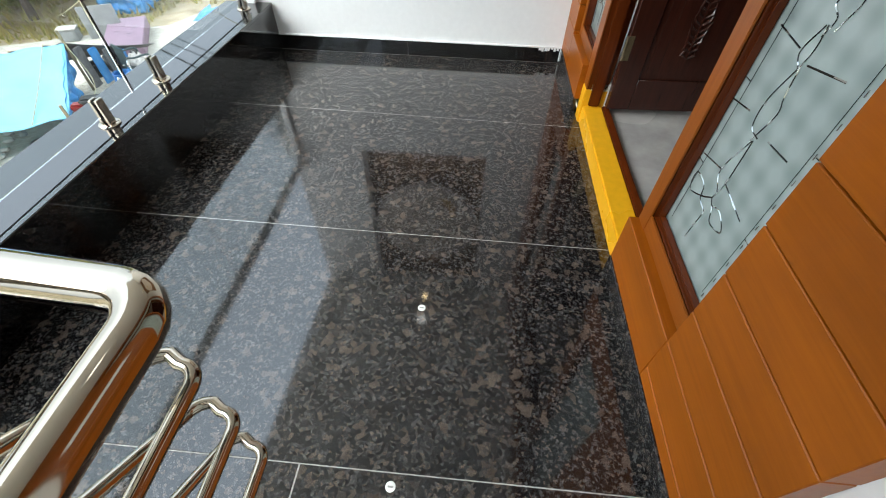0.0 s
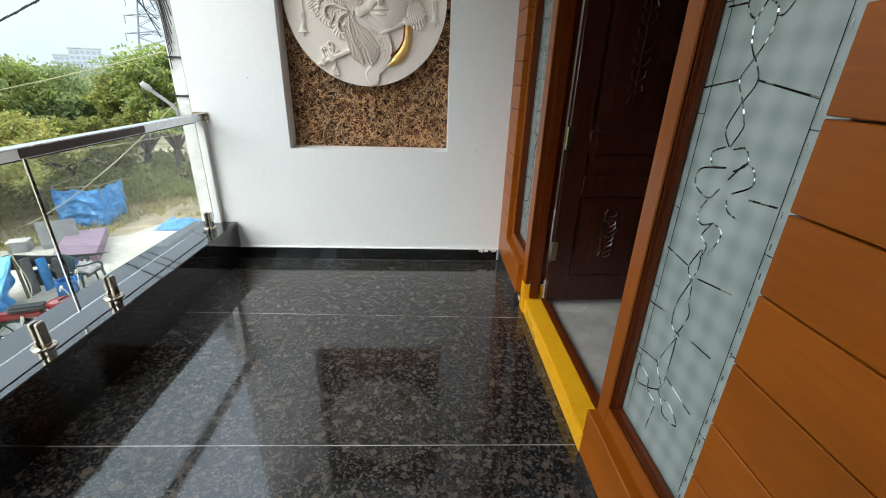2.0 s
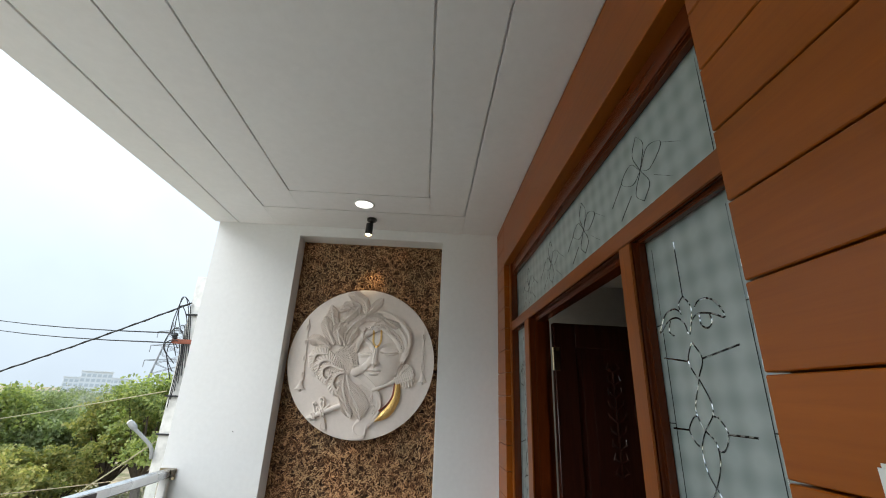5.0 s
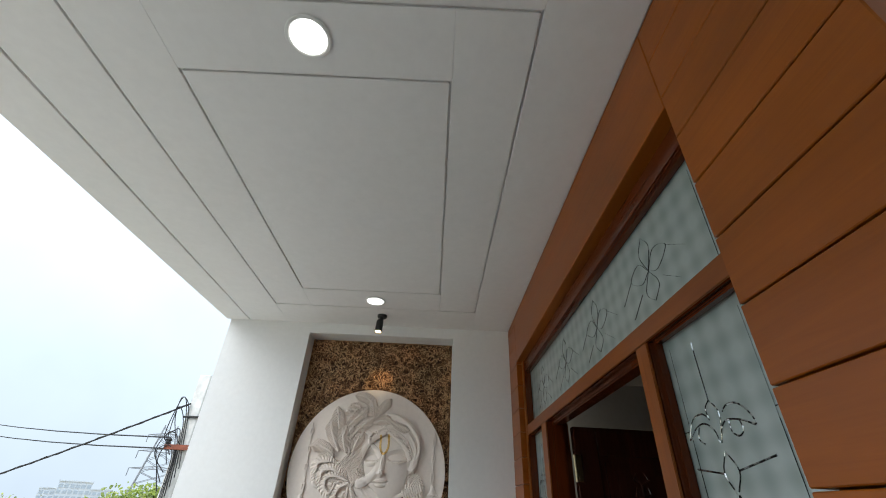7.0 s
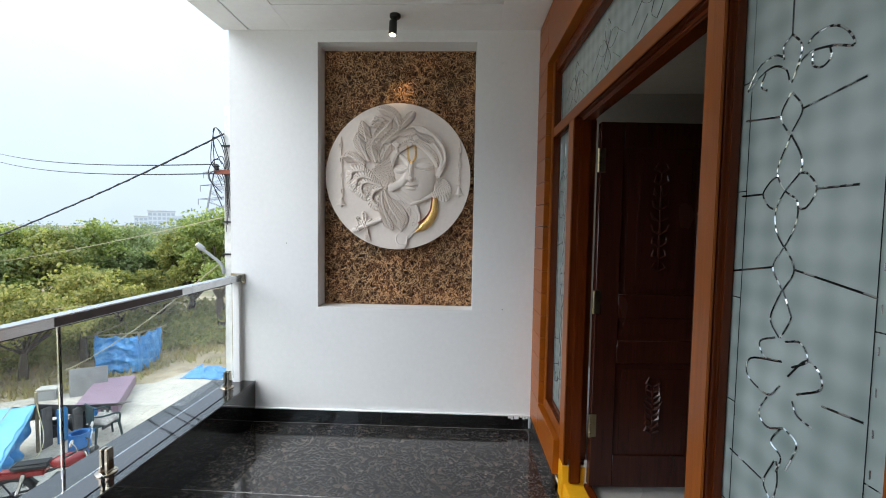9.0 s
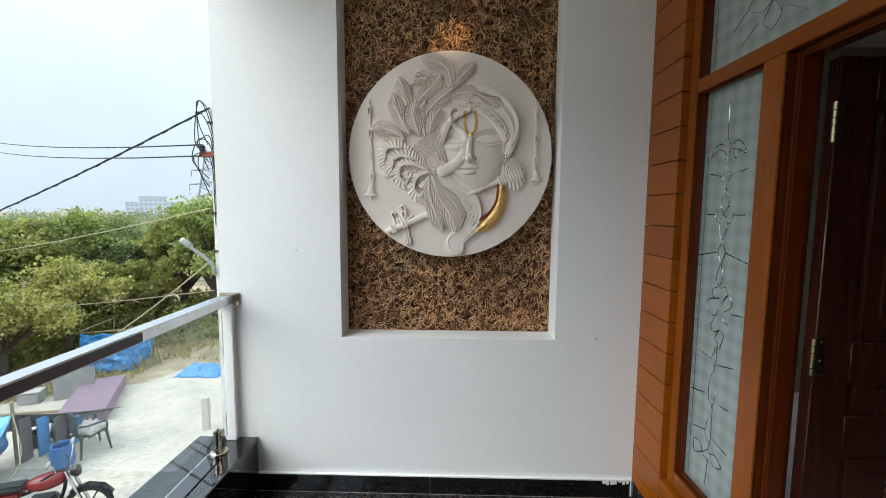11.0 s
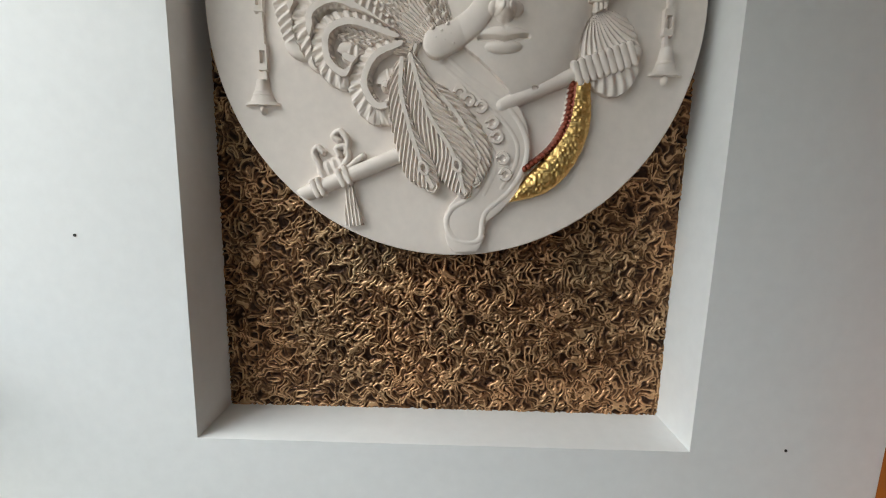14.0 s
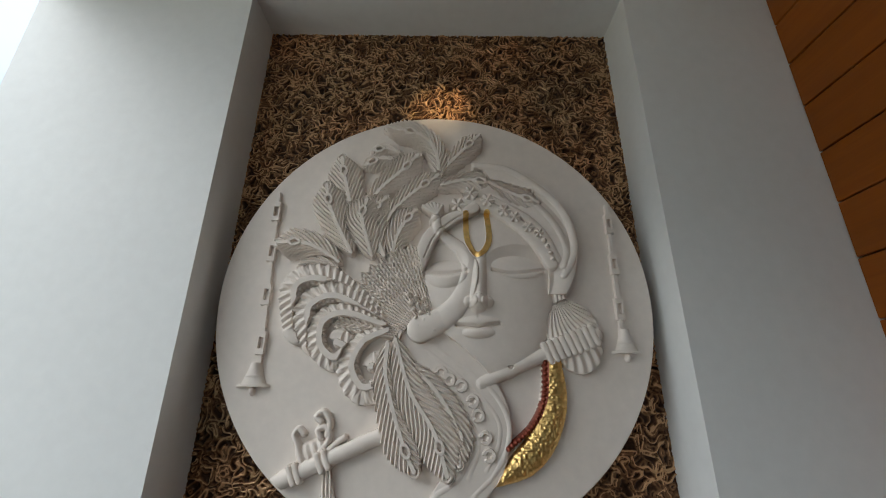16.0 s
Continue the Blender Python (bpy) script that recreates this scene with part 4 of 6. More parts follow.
def tall_motif():
    """Strokes of the tall panes, in half-widths across and metres up from the foot of the pattern."""
    st = []
    # buds and upper diamonds
    st.append([(-0.29, 1.594), (-0.28, 1.454)])
    st.append([(-0.05, 1.421), (0.05, 1.431), (0.26, 1.429), (0.43, 1.407), (0.5, 1.38), (0.27, 1.395), (-0.01, 1.403), (-0.16, 1.39), (-0.25, 1.362)])
    st.append([(0.02, 1.399), (0.03, 1.377), (0.15, 1.367), (0.25, 1.377), (0.23, 1.395)])
    st.append([(-0.4, 1.42), (-0.54, 1.431), (-0.79, 1.424), (-0.98, 1.383), (-0.74, 1.405), (-0.52, 1.409), (-0.34, 1.391), (-0.28, 1.363)])
    st.append([(-0.67, 1.405), (-0.74, 1.381), (-0.62, 1.366)])
    st.append([(-0.28, 1.454), (-0.15, 1.43), (-0.14, 1.407), (-0.22, 1.373)])
    st.append([(-0.28, 1.454), (-0.4, 1.439), (-0.38, 1.412)])
    st.append([(-0.25, 1.344), (-0.38, 1.304), (-0.24, 1.263)])
    st.append([(-0.38, 1.303), (-0.98, 1.319)])
    st.append([(-0.23, 1.343), (-0.07, 1.305), (-0.2, 1.268)])
    st.append([(-0.07, 1.305), (0.66, 1.322)])
    st.append([(-0.21, 1.262), (-0.37, 1.21), (-0.37, 1.185), (-0.25, 1.156), (-0.08, 1.137), (-0.05, 1.108), (-0.1, 1.079), (-0.21, 1.048)])
    st.append([(-0.21, 1.262), (-0.05, 1.218), (-0.05, 1.189), (-0.25, 1.156), (-0.38, 1.117), (-0.34, 1.075), (-0.22, 1.047)])
    # middle diamonds and arms
    st.append([(-0.05, 1.187), (0.06, 1.182), (0.18, 1.154), (0.06, 1.122), (-0.06, 1.122)])
    st.append([(0.18, 1.154), (0.66, 1.154)])
    st.append([(-0.38, 1.186), (-0.48, 1.179), (-0.6, 1.154), (-0.5, 1.129), (-0.39, 1.121)])
    st.append([(-0.6, 1.154), (-0.98, 1.154)])
    st.append([(-0.22, 1.047), (-0.37, 1.006), (-0.21, 0.964)])
    st.append([(-0.37, 1.006), (-1.35, 0.979)])
    st.append([(-0.21, 1.048), (-0.05, 1.006), (-0.19, 0.965)])
    st.append([(-0.05, 1.006), (0.91, 0.979)])
    st.append([(-0.21, 0.964), (-0.35, 0.914), (-0.34, 0.892), (-0.21, 0.869)])
    st.append([(-0.2, 0.964), (-0.08, 0.926), (-0.06, 0.91), (-0.19, 0.87)])
    # rosette
    st.append([(-0.26, 0.868), (-0.51, 0.849), (-0.42, 0.821), (-0.14, 0.825)])
    st.append([(-0.17, 0.824), (-0.66, 0.805), (-0.69, 0.766), (-0.34, 0.747), (-0.15, 0.778)])
    st.append([(-0.11, 0.866), (0.1, 0.873), (0.2, 0.845), (0, 0.822)])
    st.append([(-0.05, 0.802), (0.18, 0.844), (0.35, 0.833), (0.38, 0.804), (0.09, 0.776)])
    st.append([(0.41, 0.777), (0.86, 0.783)])
    st.append([(-0.34, 0.743), (-0.46, 0.703), (-0.32, 0.682), (-0.06, 0.699)])
    st.append([(0.03, 0.759), (0.11, 0.737), (0.32, 0.729)])
    st.append([(-0.11, 0.695), (-0.24, 0.658), (-0.08, 0.64), (-0.14, 0.605)])
    st.append([(-0.06, 0.699), (0.13, 0.683), (-0, 0.623)])
    # lower diamonds and arms
    st.append([(-0.17, 0.625), (-0.32, 0.567), (-0.18, 0.539)])
    st.append([(-0.35, 0.569), (-0.95, 0.579)])
    st.append([(-0.14, 0.627), (-0.11, 0.584), (-0.17, 0.54)])
    st.append([(-0.06, 0.555), (0.63, 0.575)])
    st.append([(-0.18, 0.539), (-0.36, 0.456), (-0.32, 0.393), (-0.07, 0.384)])
    st.append([(-0.15, 0.542), (-0.09, 0.484), (-0.02, 0.451), (-0.19, 0.369)])
    st.append([(-0.55, 0.411), (-1.22, 0.394)])
    st.append([(0.14, 0.4), (0.65, 0.406)])
    st.append([(-0.15, 0.372), (-0.4, 0.26), (-0.18, 0.212)])
    st.append([(-0.4, 0.26), (-1.02, 0.238)])
    st.append([(-0.13, 0.375), (-0.12, 0.248), (-0.21, 0.189)])
    # foot buds
    st.append([(-0.12, 0.248), (0.62, 0.23)])
    st.append([(-0.21, 0.189), (-0.47, 0.159), (-0.86, 0.133), (-0.92, 0.186), (-0.56, 0.185), (-0.46, 0.151), (-0.17, 0.141)])
    st.append([(-0.21, 0.189), (-0.05, 0.167), (0.09, 0.141), (0.43, 0.16), (0.15, 0.189), (-0.11, 0.175)])
    st.append([(-0.18, 0.146), (-0.26, 0.031)])
    return st


def pane(y0, y1, z0, z1, label, strokes, half, foot, seed, edge=0.0, width=0.0042):
    ob = thing("window_pane", label, "window", kind="structure")
    part("pane", box((0.046, y0, z0), (0.054, y1, z1)), M_FROST, ob, "", False)
    bm = bmesh.new()
    y0 += edge      # the strip next to the cladding stays plain
    mid = (y0 + y1) / 2
    for k, s in enumerate(strokes):
        cut_line(bm, [(-a * half, b) for a, b in s], mid, foot, width, seed + k, 5, 0.40)
    bmesh.ops.translate(bm, verts=bm.verts, vec=(0.0452, 0, 0))
    part("cut_lines", bm, [M_LEAD_D, M_LEAD_L], ob, "cut mirror ornament with painted dark and glinting pieces", False)
    # thin border line with short ticks
    bm = bmesh.new()
    i = 0.030
    for a, b in (((y0 + i, z0 + i), (y0 + i, z1 - i)), ((y1 - i, z0 + i), (y1 - i, z1 - i))):
        cut_line(bm, [(a[0], a[1]), (b[0], b[1])], 0, 0, 0.0008, 5)
    n_t = max(2, int((z1 - z0) / 0.22))
    for k in range(1, n_t):
        z = z0 + (z1 - z0) * k / n_t
        for ya, yb in ((y0 + 0.004, y0 + i), (y1 - i, y1 - 0.004)):
            cut_line(bm, [(ya, z), (yb, z)], 0, 0, 0.0024, 11 + k)
    for k in range(26):
        z = z0 + (z1 - z0) * (k + 0.5) / 26
        cut_line(bm, [(y0 + 0.0225, z - 0.012), (y0 + 0.0225, z + 0.002)], 0, 0, 0.0028, 9, 5, 0.9)
    bmesh.ops.translate(bm, verts=bm.verts, vec=(0.0452, 0, 0))
    part("border_line", bm, [M_LEAD_D, M_LEAD_L], ob, "thin dark border line", False)
    return ob


MOTIF = tall_motif()
pane(F_NEAR + 0.003, -2.013, 0.380, BAR0 - 0.004, "frosted checked glass sidelight with cut floral line ornament", MOTIF, 0.165, 0.398, 100, 0.067)
pane(-0.701, -0.340, 0.374, BAR0 - 0.004, "frosted checked glass sidelight with cut floral line ornament", MOTIF, 0.135, 0.385, 300)
trans = []
for c in (-5.2, -1.7, 1.7, 5.2):
    for a in (1, -1):
        trans += [[(c, 0.15), (c + 0.4 * a, 0.2), (c + 0.9 * a, 0.17), (c + 0.4 * a, 0.13), (c, 0.15)], [(c, 0.15), (c + 0.25 * a, 0.22), (c, 0.27)], [(c, 0.15), (c + 0.3 * a, 0.09), (c, 0.05)],
                  [(c + 0.9 * a, 0.17), (c + 1.5 * a, 0.12)], [(c + 0.5 * a, 0.1), (c + 1.1 * a, 0.05)]]
pane(F_NEAR + 0.003, -0.340, BAR1 + 0.004, 2.428, "long frosted glass transom light with cut line ornament", trans, 0.132, BAR1 + 0.01, 500, 0.067, 0.0015)

# ---- the open door leaf ----
def door_leaf():
    ob = thing("door", "dark polished carved wooden door standing open inward", "door", (0.124, D_FAR - 0.006, 0.0), rz=3.0)
    W, T, Z0, Z1 = 1.12, 0.042, 0.118, 2.012
    bm = bmesh.new()
    # stiles and rails round the sunk panels
    st, zs = 0.12, (Z0, Z0 + 0.17, 0.78, 0.90, 1.02, 1.14, Z1 - 0.13, Z1)
    cols = ((st, W / 2 - 0.05), (W / 2 + 0.05, W - st))
    add_box(bm, (0, -T, Z0), (st, 0, Z1), 0.003)
    add_box(bm, (W - st, -T, Z0), (W, 0, Z1), 0.003)
    add_box(bm, (W / 2 - 0.05, -T, Z0), (W / 2 + 0.05, 0, Z1), 0.003)
    for a, b in ((zs[0], zs[1]), (zs[2], zs[3]), (zs[4], zs[5]), (zs[6], zs[7])):
        for xa, xb in cols:
            add_box(bm, (xa, -T, a), (xb, 0, b), 0.002)
    part("leaf_frame", bm, M_DOOR, ob)
    for a, b in ((zs[1], zs[2]), (zs[3], zs[4]), (zs[5], zs[6])):
        for xa, xb in cols:
            bm = bmesh.new()
            add_box(bm, (xa, -T * 0.7, a), (xb, -T * 0.3, b))
            w = min(xb - xa, b - a)
            add_box(bm, (xa + 0.02, -T * 0.9, a + 0.02), (xb - 0.02, -T * 0.1, b - 0.02), 0.010, None, 2)
            if b - a > 0.3:
                add_box(bm, (xa + 0.075, -T * 1.05, a + 0.075), (xb - 0.075, 0, b - 0.075), 0.006, None, 2)
                # carved leaf spray in the middle of the panel
                cx, cz = (xa + xb) / 2, (a + b) / 2
                span = (b - a) / 2 - 0.12
                for k in range(9):
                    t = -1 + k / 4
                    for sgn in (1, -1):
                        p0 = (cx, -T * 1.06, cz + t * span)
                        p1 = (cx + sgn * 0.035, -T * 1.14, cz + t * span + 0.02)
                        p2 = (cx + sgn * (0.02 + 0.03 * (1 - abs(t))), -T * 1.08, cz + t * span + 0.05)
                        add_tube(bm, [p0, p1, p2], 0.007, 6, False, [0.7, 1.2, 0.4])
                add_tube(bm, [(cx, -T * 1.06, cz - span), (cx, -T * 1.1, cz), (cx, -T * 1.06, cz + span)], 0.006, 6)
            part("panel", bm, M_DOOR, ob)
    handle = part("handle", lathe([(0, 0), (0.024, 0), (0.024, 0.006), (0.009, 0.012), (0.009, 0.05), (0.018, 0.056), (0.020, 0.07), (0, 0.075)], 16, pose(W - 0.07, -T, 1.0, 90, 0, 0)), M_STEEL, ob, "brushed steel knob")
    for z in (0.45, 1.1, 1.82):
        bm = bmesh.new()
        for k in range(5):
            add_lathe(bm, [(0, 0), (0.008, 0), (0.008, 0.022), (0, 0.022)], 10, pose(-0.008, -T - 0.004, z - 0.06 + k * 0.024))
        add_box(bm, (-0.002, -T - 0.0035, z - 0.06), (0.026, -T - 0.001, z + 0.06), 0.001)
        for k in range(4):
            add_lathe(bm, [(0, 0), (0.005, 0), (0.004, 0.002), (0, 0.0025)], 8, pose(0.008 + 0.01 * (k % 2), -T - 0.0035, z - 0.045 + k * 0.03, 90, 0, 0))
        part("hinge", bm, M_BRASS, ob, "satin brass butt hinge")
    return ob


leaf = door_leaf()
# the whole screen sits behind the face of the boards
RECESS = 0.034
for root in [ob for ob in scene.objects if ob.name.split(".")[0] in ("door_frame", "threshold", "window_pane")]:
    for ob in root.children_recursive:
        skewed(ob, 0.0, 0.0, RECESS)
leaf.location.x += RECESS

# ---- glass balustrade ----
rail = thing("balustrade_rail", "flat brushed steel top rail, partly wrapped in brown film", "handrail")
part("rail_bar", box((X_GLASS - 0.034, BACK + 0.01, 1.050), (X_GLASS + 0.034, -0.014, 1.094), 0.005, 2), M_RAIL, rail)
part("film", box((X_GLASS + 0.0342, -1.42, 1.054), (X_GLASS + 0.0365, -0.66, 1.090), 0.001), M_WRAP, rail, "dark brown protective film strip")
part("end_flange", box((X_GLASS - 0.042, -0.014, 1.038), (X_GLASS + 0.064, -0.0005, 1.106), 0.003, 2), M_STEEL, rail)


def balustrade_pane(y0, y1, spigots):
    g = thing("glass_balustrade", "clear toughened glass balustrade panel with a greenish edge", "balustrade", group="balustrade panels")
    p = part("pane", box((X_GLASS - 0.006, y0, PAR_TOP + 0.045), (X_GLASS + 0.006, y1, 1.054), 0.001), M_GLASS, g, "", False)
    p.visible_shadow = False
    part("seal", box((X_GLASS - 0.010, y0 + 0.01, 1.040), (X_GLASS + 0.010, y1 - 0.01, 1.0495), 0.002), M_RUBBER, g)
    for y in spigots:
        s = thing("glass_spigot", "short square polished steel spigot clamping the glass", "glass clamp", (X_GLASS, y, PAR_TOP), "glass spigots")
        part("flange", lathe([(0, 0), (0.044, 0), (0.044, 0.005), (0.040, 0.008), (0, 0.009)], 32), M_STEEL, s)
        for sx in (-1, 1):
            part("jaw", box((sx * 0.0075 if sx > 0 else -0.024, -0.019, 0.008), (0.024 if sx > 0 else -0.0075, 0.019, 0.118), 0.003, 2), M_STEEL, s)
        part("gasket", box((-0.0074, -0.018, 0.02), (-0.0062, 0.018, 0.112)), M_RUBBER, s)


balustrade_pane(-1.368, -0.075, (-1.165, -0.150))
balustrade_pane(-2.70, -1.380, (-1.580, -2.50))
balustrade_pane(-4.05, -2.712, (-2.92, -3.85))
post = thing("end_post", "white painted flat post at the end of the balustrade", "post")
part("shaft", box((X_GLASS - 0.024, -0.040, PAR_TOP), (X_GLASS + 0.034, 0.0, 1.049), 0.003, 2), M_WALL, post)
part("sealant_bead", box((X_GLASS + 0.035, -0.010, PAR_TOP), (X_GLASS + 0.044, -0.0005, 1.037), 0.003, 2), M_PLASTIC, post)

# ---- stair guard of bent steel pipe ----
guard = thing("stair_railing", "polished stainless steel stair railing of bent pipes", "railing")
XR, YB = -0.784, -2.912
CLIMB = 0.75


def hairpin(z, r, name, bend, xr, xl, yb):
    """A level leg, a bend, a cross piece, and a second leg that climbs with the flight of stairs."""
    pts = [(xr, -3.75, z)]
    for k in range(7):
        t = math.pi / 2 * k / 6
        pts.append((xr - bend + bend * math.cos(t), yb - bend + bend * math.sin(t), z))
    for k in range(7):
        t = math.pi / 2 * k / 6
        y = yb + 0.008 - bend + bend * math.cos(t)
        pts.append((xl + bend - bend * math.sin(t), y, z + CLIMB * 0.5 * (yb + 0.008 - y)))
    pts.append((xl, -3.75, pts[-1][2] + CLIMB * (3.75 + pts[-1][1])))
    return part(name, tube(pts, r, 20), M_STEEL, guard)


hairpin(1.07, 0.0180, "handrail", 0.036, XR, -0.985, YB)
for k, z in enumerate((0.97, 0.87, 0.77)):
    hairpin(z, 0.0068, "lower_rail", 0.019, -0.795, -0.846, YB - 0.008 - 0.004 * k)
for x, zt in ((XR, 1.07), (-0.985, 1.63)):
    p = part("post", tube([(x, -3.70, 0.004), (x, -3.70, zt)], 0.017, 16), M_STEEL, guard)
    part("cover_plate", lathe([(0, 0.0), (0.045, 0.0), (0.045, 0.006), (0.024, 0.014), (0, 0.014)], 24, pose(x, -3.70, 0.001)), M_STEEL, p)

# ---- small things on floor and wall ----
sw = thing("switch_plate", "white plastic modular switch plate on the cladding", "switch", (0.0, -2.696, 1.473))
part("plate", box((-0.012, -0.11, -0.075), (0.0, 0.11, 0.075), 0.005, 2), M_PLASTIC, sw)
for k in range(4):
    part("rocker", box((-0.016, -0.095 + k * 0.048, -0.03), (-0.011, -0.053 + k * 0.048, 0.03), 0.002), M_PLASTIC, sw)
for x, y in ((-0.716, -2.198), (-0.728, -2.801)):
    c = thing("floor_sticker", "small round white sticker on the granite floor", "sticker", (x, y, 0.0))
    part("disc", lathe([(0, 0.0005), (0.014, 0.0005), (0.0145, 0.0012), (0.013, 0.0018), (0, 0.0018)], 24), M_PLASTIC, c)
    part("print_mark", box((-0.008, -0.0025, 0.0018), (0.008, 0.0025, 0.0023)), M_GROUT, c)
for x, z in ((-1.80, 1.335), (-0.22, 0.88)):
    n = thing("wall_screw", "tiny dark screw head in the white wall", "screw", (x, 0.0, z))
    part("head", lathe([(0, 0), (0.0035, 0), (0.003, 0.0015), (0, 0.002)], 10, pose(0, 0, 0, 90, 0, 0)), M_BLACKMETAL, n)

# ================= outdoors =================
M_SAND = None


def ground_mats():
    m, nt, b = material("field_soil_and_grass")
    v = world_coords(nt)
    mixf = ramp(nt, tex_noise(nt, v, 0.35, 6, 0.65), [(0.48, grey(0)), (0.64, grey(1))])
    soil = ramp(nt, tex_noise(nt, v, 3.0, 7), [(0.3, (0.27, 0.20, 0.125)), (0.7, (0.46, 0.37, 0.245))])
    grass = ramp(nt, tex_noise(nt, v, 5.0, 7), [(0.3, (0.055, 0.065, 0.022)), (0.7, (0.15, 0.145, 0.055))])
    nt.links.new(mixc(nt, mixf, soil, grass), b.inputs["Base Color"])
    b.inputs["Roughness"].default_value = 0.95
    bump(nt, b, tex_noise(nt, v, 9, 6), 0.6, 0.06)
    s, st, sb = material("sandy_concrete_yard")
    v2 = world_coords(st)
    base = ramp(st, tex_noise(st, v2, 0.9, 7, 0.6), [(0.3, (0.42, 0.385, 0.325)), (0.5, (0.52, 0.47, 0.39)), (0.7, (0.60, 0.535, 0.43))])
    dirt = ramp(st, tex_noise(st, v2, 14, 6), [(0.35, grey(0.75)), (0.6, grey(1.05))])
    st.links.new(mixc(st, 1.0, base, dirt, "MULTIPLY"), sb.inputs["Base Color"])
    sb.inputs["Roughness"].default_value = 0.92
    bump(st, sb, tex_noise(st, v2, 22, 5), 0.4, 0.02)
    return m, s


M_FIELD, M_SAND = ground_mats()
structure("ground", box((-420, -300, GROUND - 0.5), (420, 520, GROUND)), M_FIELD, "dry field of bare soil and patchy grass", "ground")


def yard():
    """The pale worn yard below the balcony, with a ragged edge."""
    r = random.Random(3)
    rim = [(-2.4, -12), (-2.4, 11.2)]
    rim += [(x, 10.3 + 0.45 * (x + 8) * 0.6 + r.uniform(-0.2, 0.2)) for x in np.arange(-3.2, -9.4, -0.5)]
    rim += [(-9.6 - k * 0.42, 9.0 - k * 0.24 + r.uniform(-0.18, 0.18)) for k in range(8)]
    rim += [(-13.2 + r.uniform(-0.2, 0.2), 7.0 - k * 0.8) for k in range(24)]
    bm = bmesh.new()
    top = [bm.verts.new((x, y, GROUND + 0.02)) for x, y in rim]
    bm.faces.new(top)
    ext = bmesh.ops.extrude_face_region(bm, geom=bm.faces[:])
    bmesh.ops.translate(bm, verts=[g for g in ext["geom"] if isinstance(g, bmesh.types.BMVert)], vec=(0, 0, -0.05))
    return structure("pavement", bm, M_SAND, "worn sandy concrete yard below the balcony", "yard")


yard()

# ---- trees ----
def leaf_material(name, a, b_, c):
    a, b_, c = (tuple(k * f for k, f in zip(q, (1.95, 1.80, 2.15))) for q in (a, b_, c))
    m, nt, b = material(name)
    g = nt.nodes.new("ShaderNodeNewGeometry")
    col = ramp(nt, g.outputs["Random Per Island"], [(0.0, a), (0.5, b_), (1.0, c)])
    patch = ramp(nt, tex_noise(nt, world_coords(nt), 0.8, 3), [(0.3, grey(0.75)), (0.7, grey(1.25))])
    nt.links.new(mixc(nt, 1.0, col, patch, "MULTIPLY"), b.inputs["Base Color"])
    b.inputs["Roughness"].default_value = 0.6
    tr = nt.nodes.new("ShaderNodeBsdfTranslucent")      # light through the blade
    mx = nt.nodes.new("ShaderNodeMixShader")
    mx.inputs[0].default_value = 0.42
    bright = mixc(nt, 1.0, mixc(nt, 1.0, col, patch, "MULTIPLY"), (1.5, 1.6, 0.9), "MULTIPLY")
    nt.links.new(bright, tr.inputs["Color"])
    nt.links.new(b.outputs["BSDF"], mx.inputs[1])
    nt.links.new(tr.outputs["BSDF"], mx.inputs[2])
    nt.links.new(mx.outputs["Shader"], nt.nodes["Material Output"].inputs["Surface"])
    return m


LEAVES = [leaf_material("fresh_leaves", (0.078, 0.110, 0.032), (0.135, 0.17, 0.050), (0.21, 0.235, 0.075)),
          leaf_material("olive_leaves", (0.075, 0.10, 0.028), (0.14, 0.155, 0.045), (0.22, 0.21, 0.065)),
          leaf_material("yellowing_leaves", (0.095, 0.115, 0.032), (0.18, 0.19, 0.058), (0.27, 0.245, 0.085)),
          leaf_material("grey_green_leaves", (0.08, 0.11, 0.045), (0.13, 0.165, 0.07), (0.19, 0.22, 0.10))]
M_BARK = simple("tree_bark", (0.10, 0.075, 0.055), 0.9, vary=0.35, scale=14, bumped=0.01)


def leaf_cloud(rs, clumps, per, size, drop=0.25):
    """Small folded leaf sprays scattered in flattened clumps. Returns vertex and face arrays."""
    cs = []
    for (cx, cy, cz, rr) in clumps:
        d = rs.normal(size=(per, 3))
        d /= np.linalg.norm(d, axis=1)[:, None]
        rad = rr * (0.45 + 0.6 * rs.random(per)) * (0.8 + 0.4 * np.sin(d[:, 0] * 5 + cx * 3) * np.cos(d[:, 2] * 4 + cy))
        p = d * rad[:, None] * np.array([1, 1, 0.72])
        cs.append(p + np.array([cx, cy, cz]))
    c = np.concatenate(cs)
    n = len(c)
    ax = rs.normal(size=(n, 3))
    ax[:, 2] -= drop
    ax /= np.linalg.norm(ax, axis=1)[:, None]
    sd = np.cross(ax, rs.normal(size=(n, 3)))
    sd /= np.linalg.norm(sd, axis=1)[:, None] + 1e-9
    up = np.cross(ax, sd)
    L = size * (0.6 + 0.8 * rs.random(n))[:, None]
    w = L * 0.34
    v = np.stack([c - ax * L * 0.5, c + sd * w + up * w * 0.35, c + ax * L * 0.5, c - sd * w + up * w * 0.35], 1).reshape(-1, 3)
    k = np.arange(n)[:, None] * 4
    f = np.concatenate([k + np.array([[0, 1, 2]]), k + np.array([[0, 2, 3]])], 0)
    return v, f


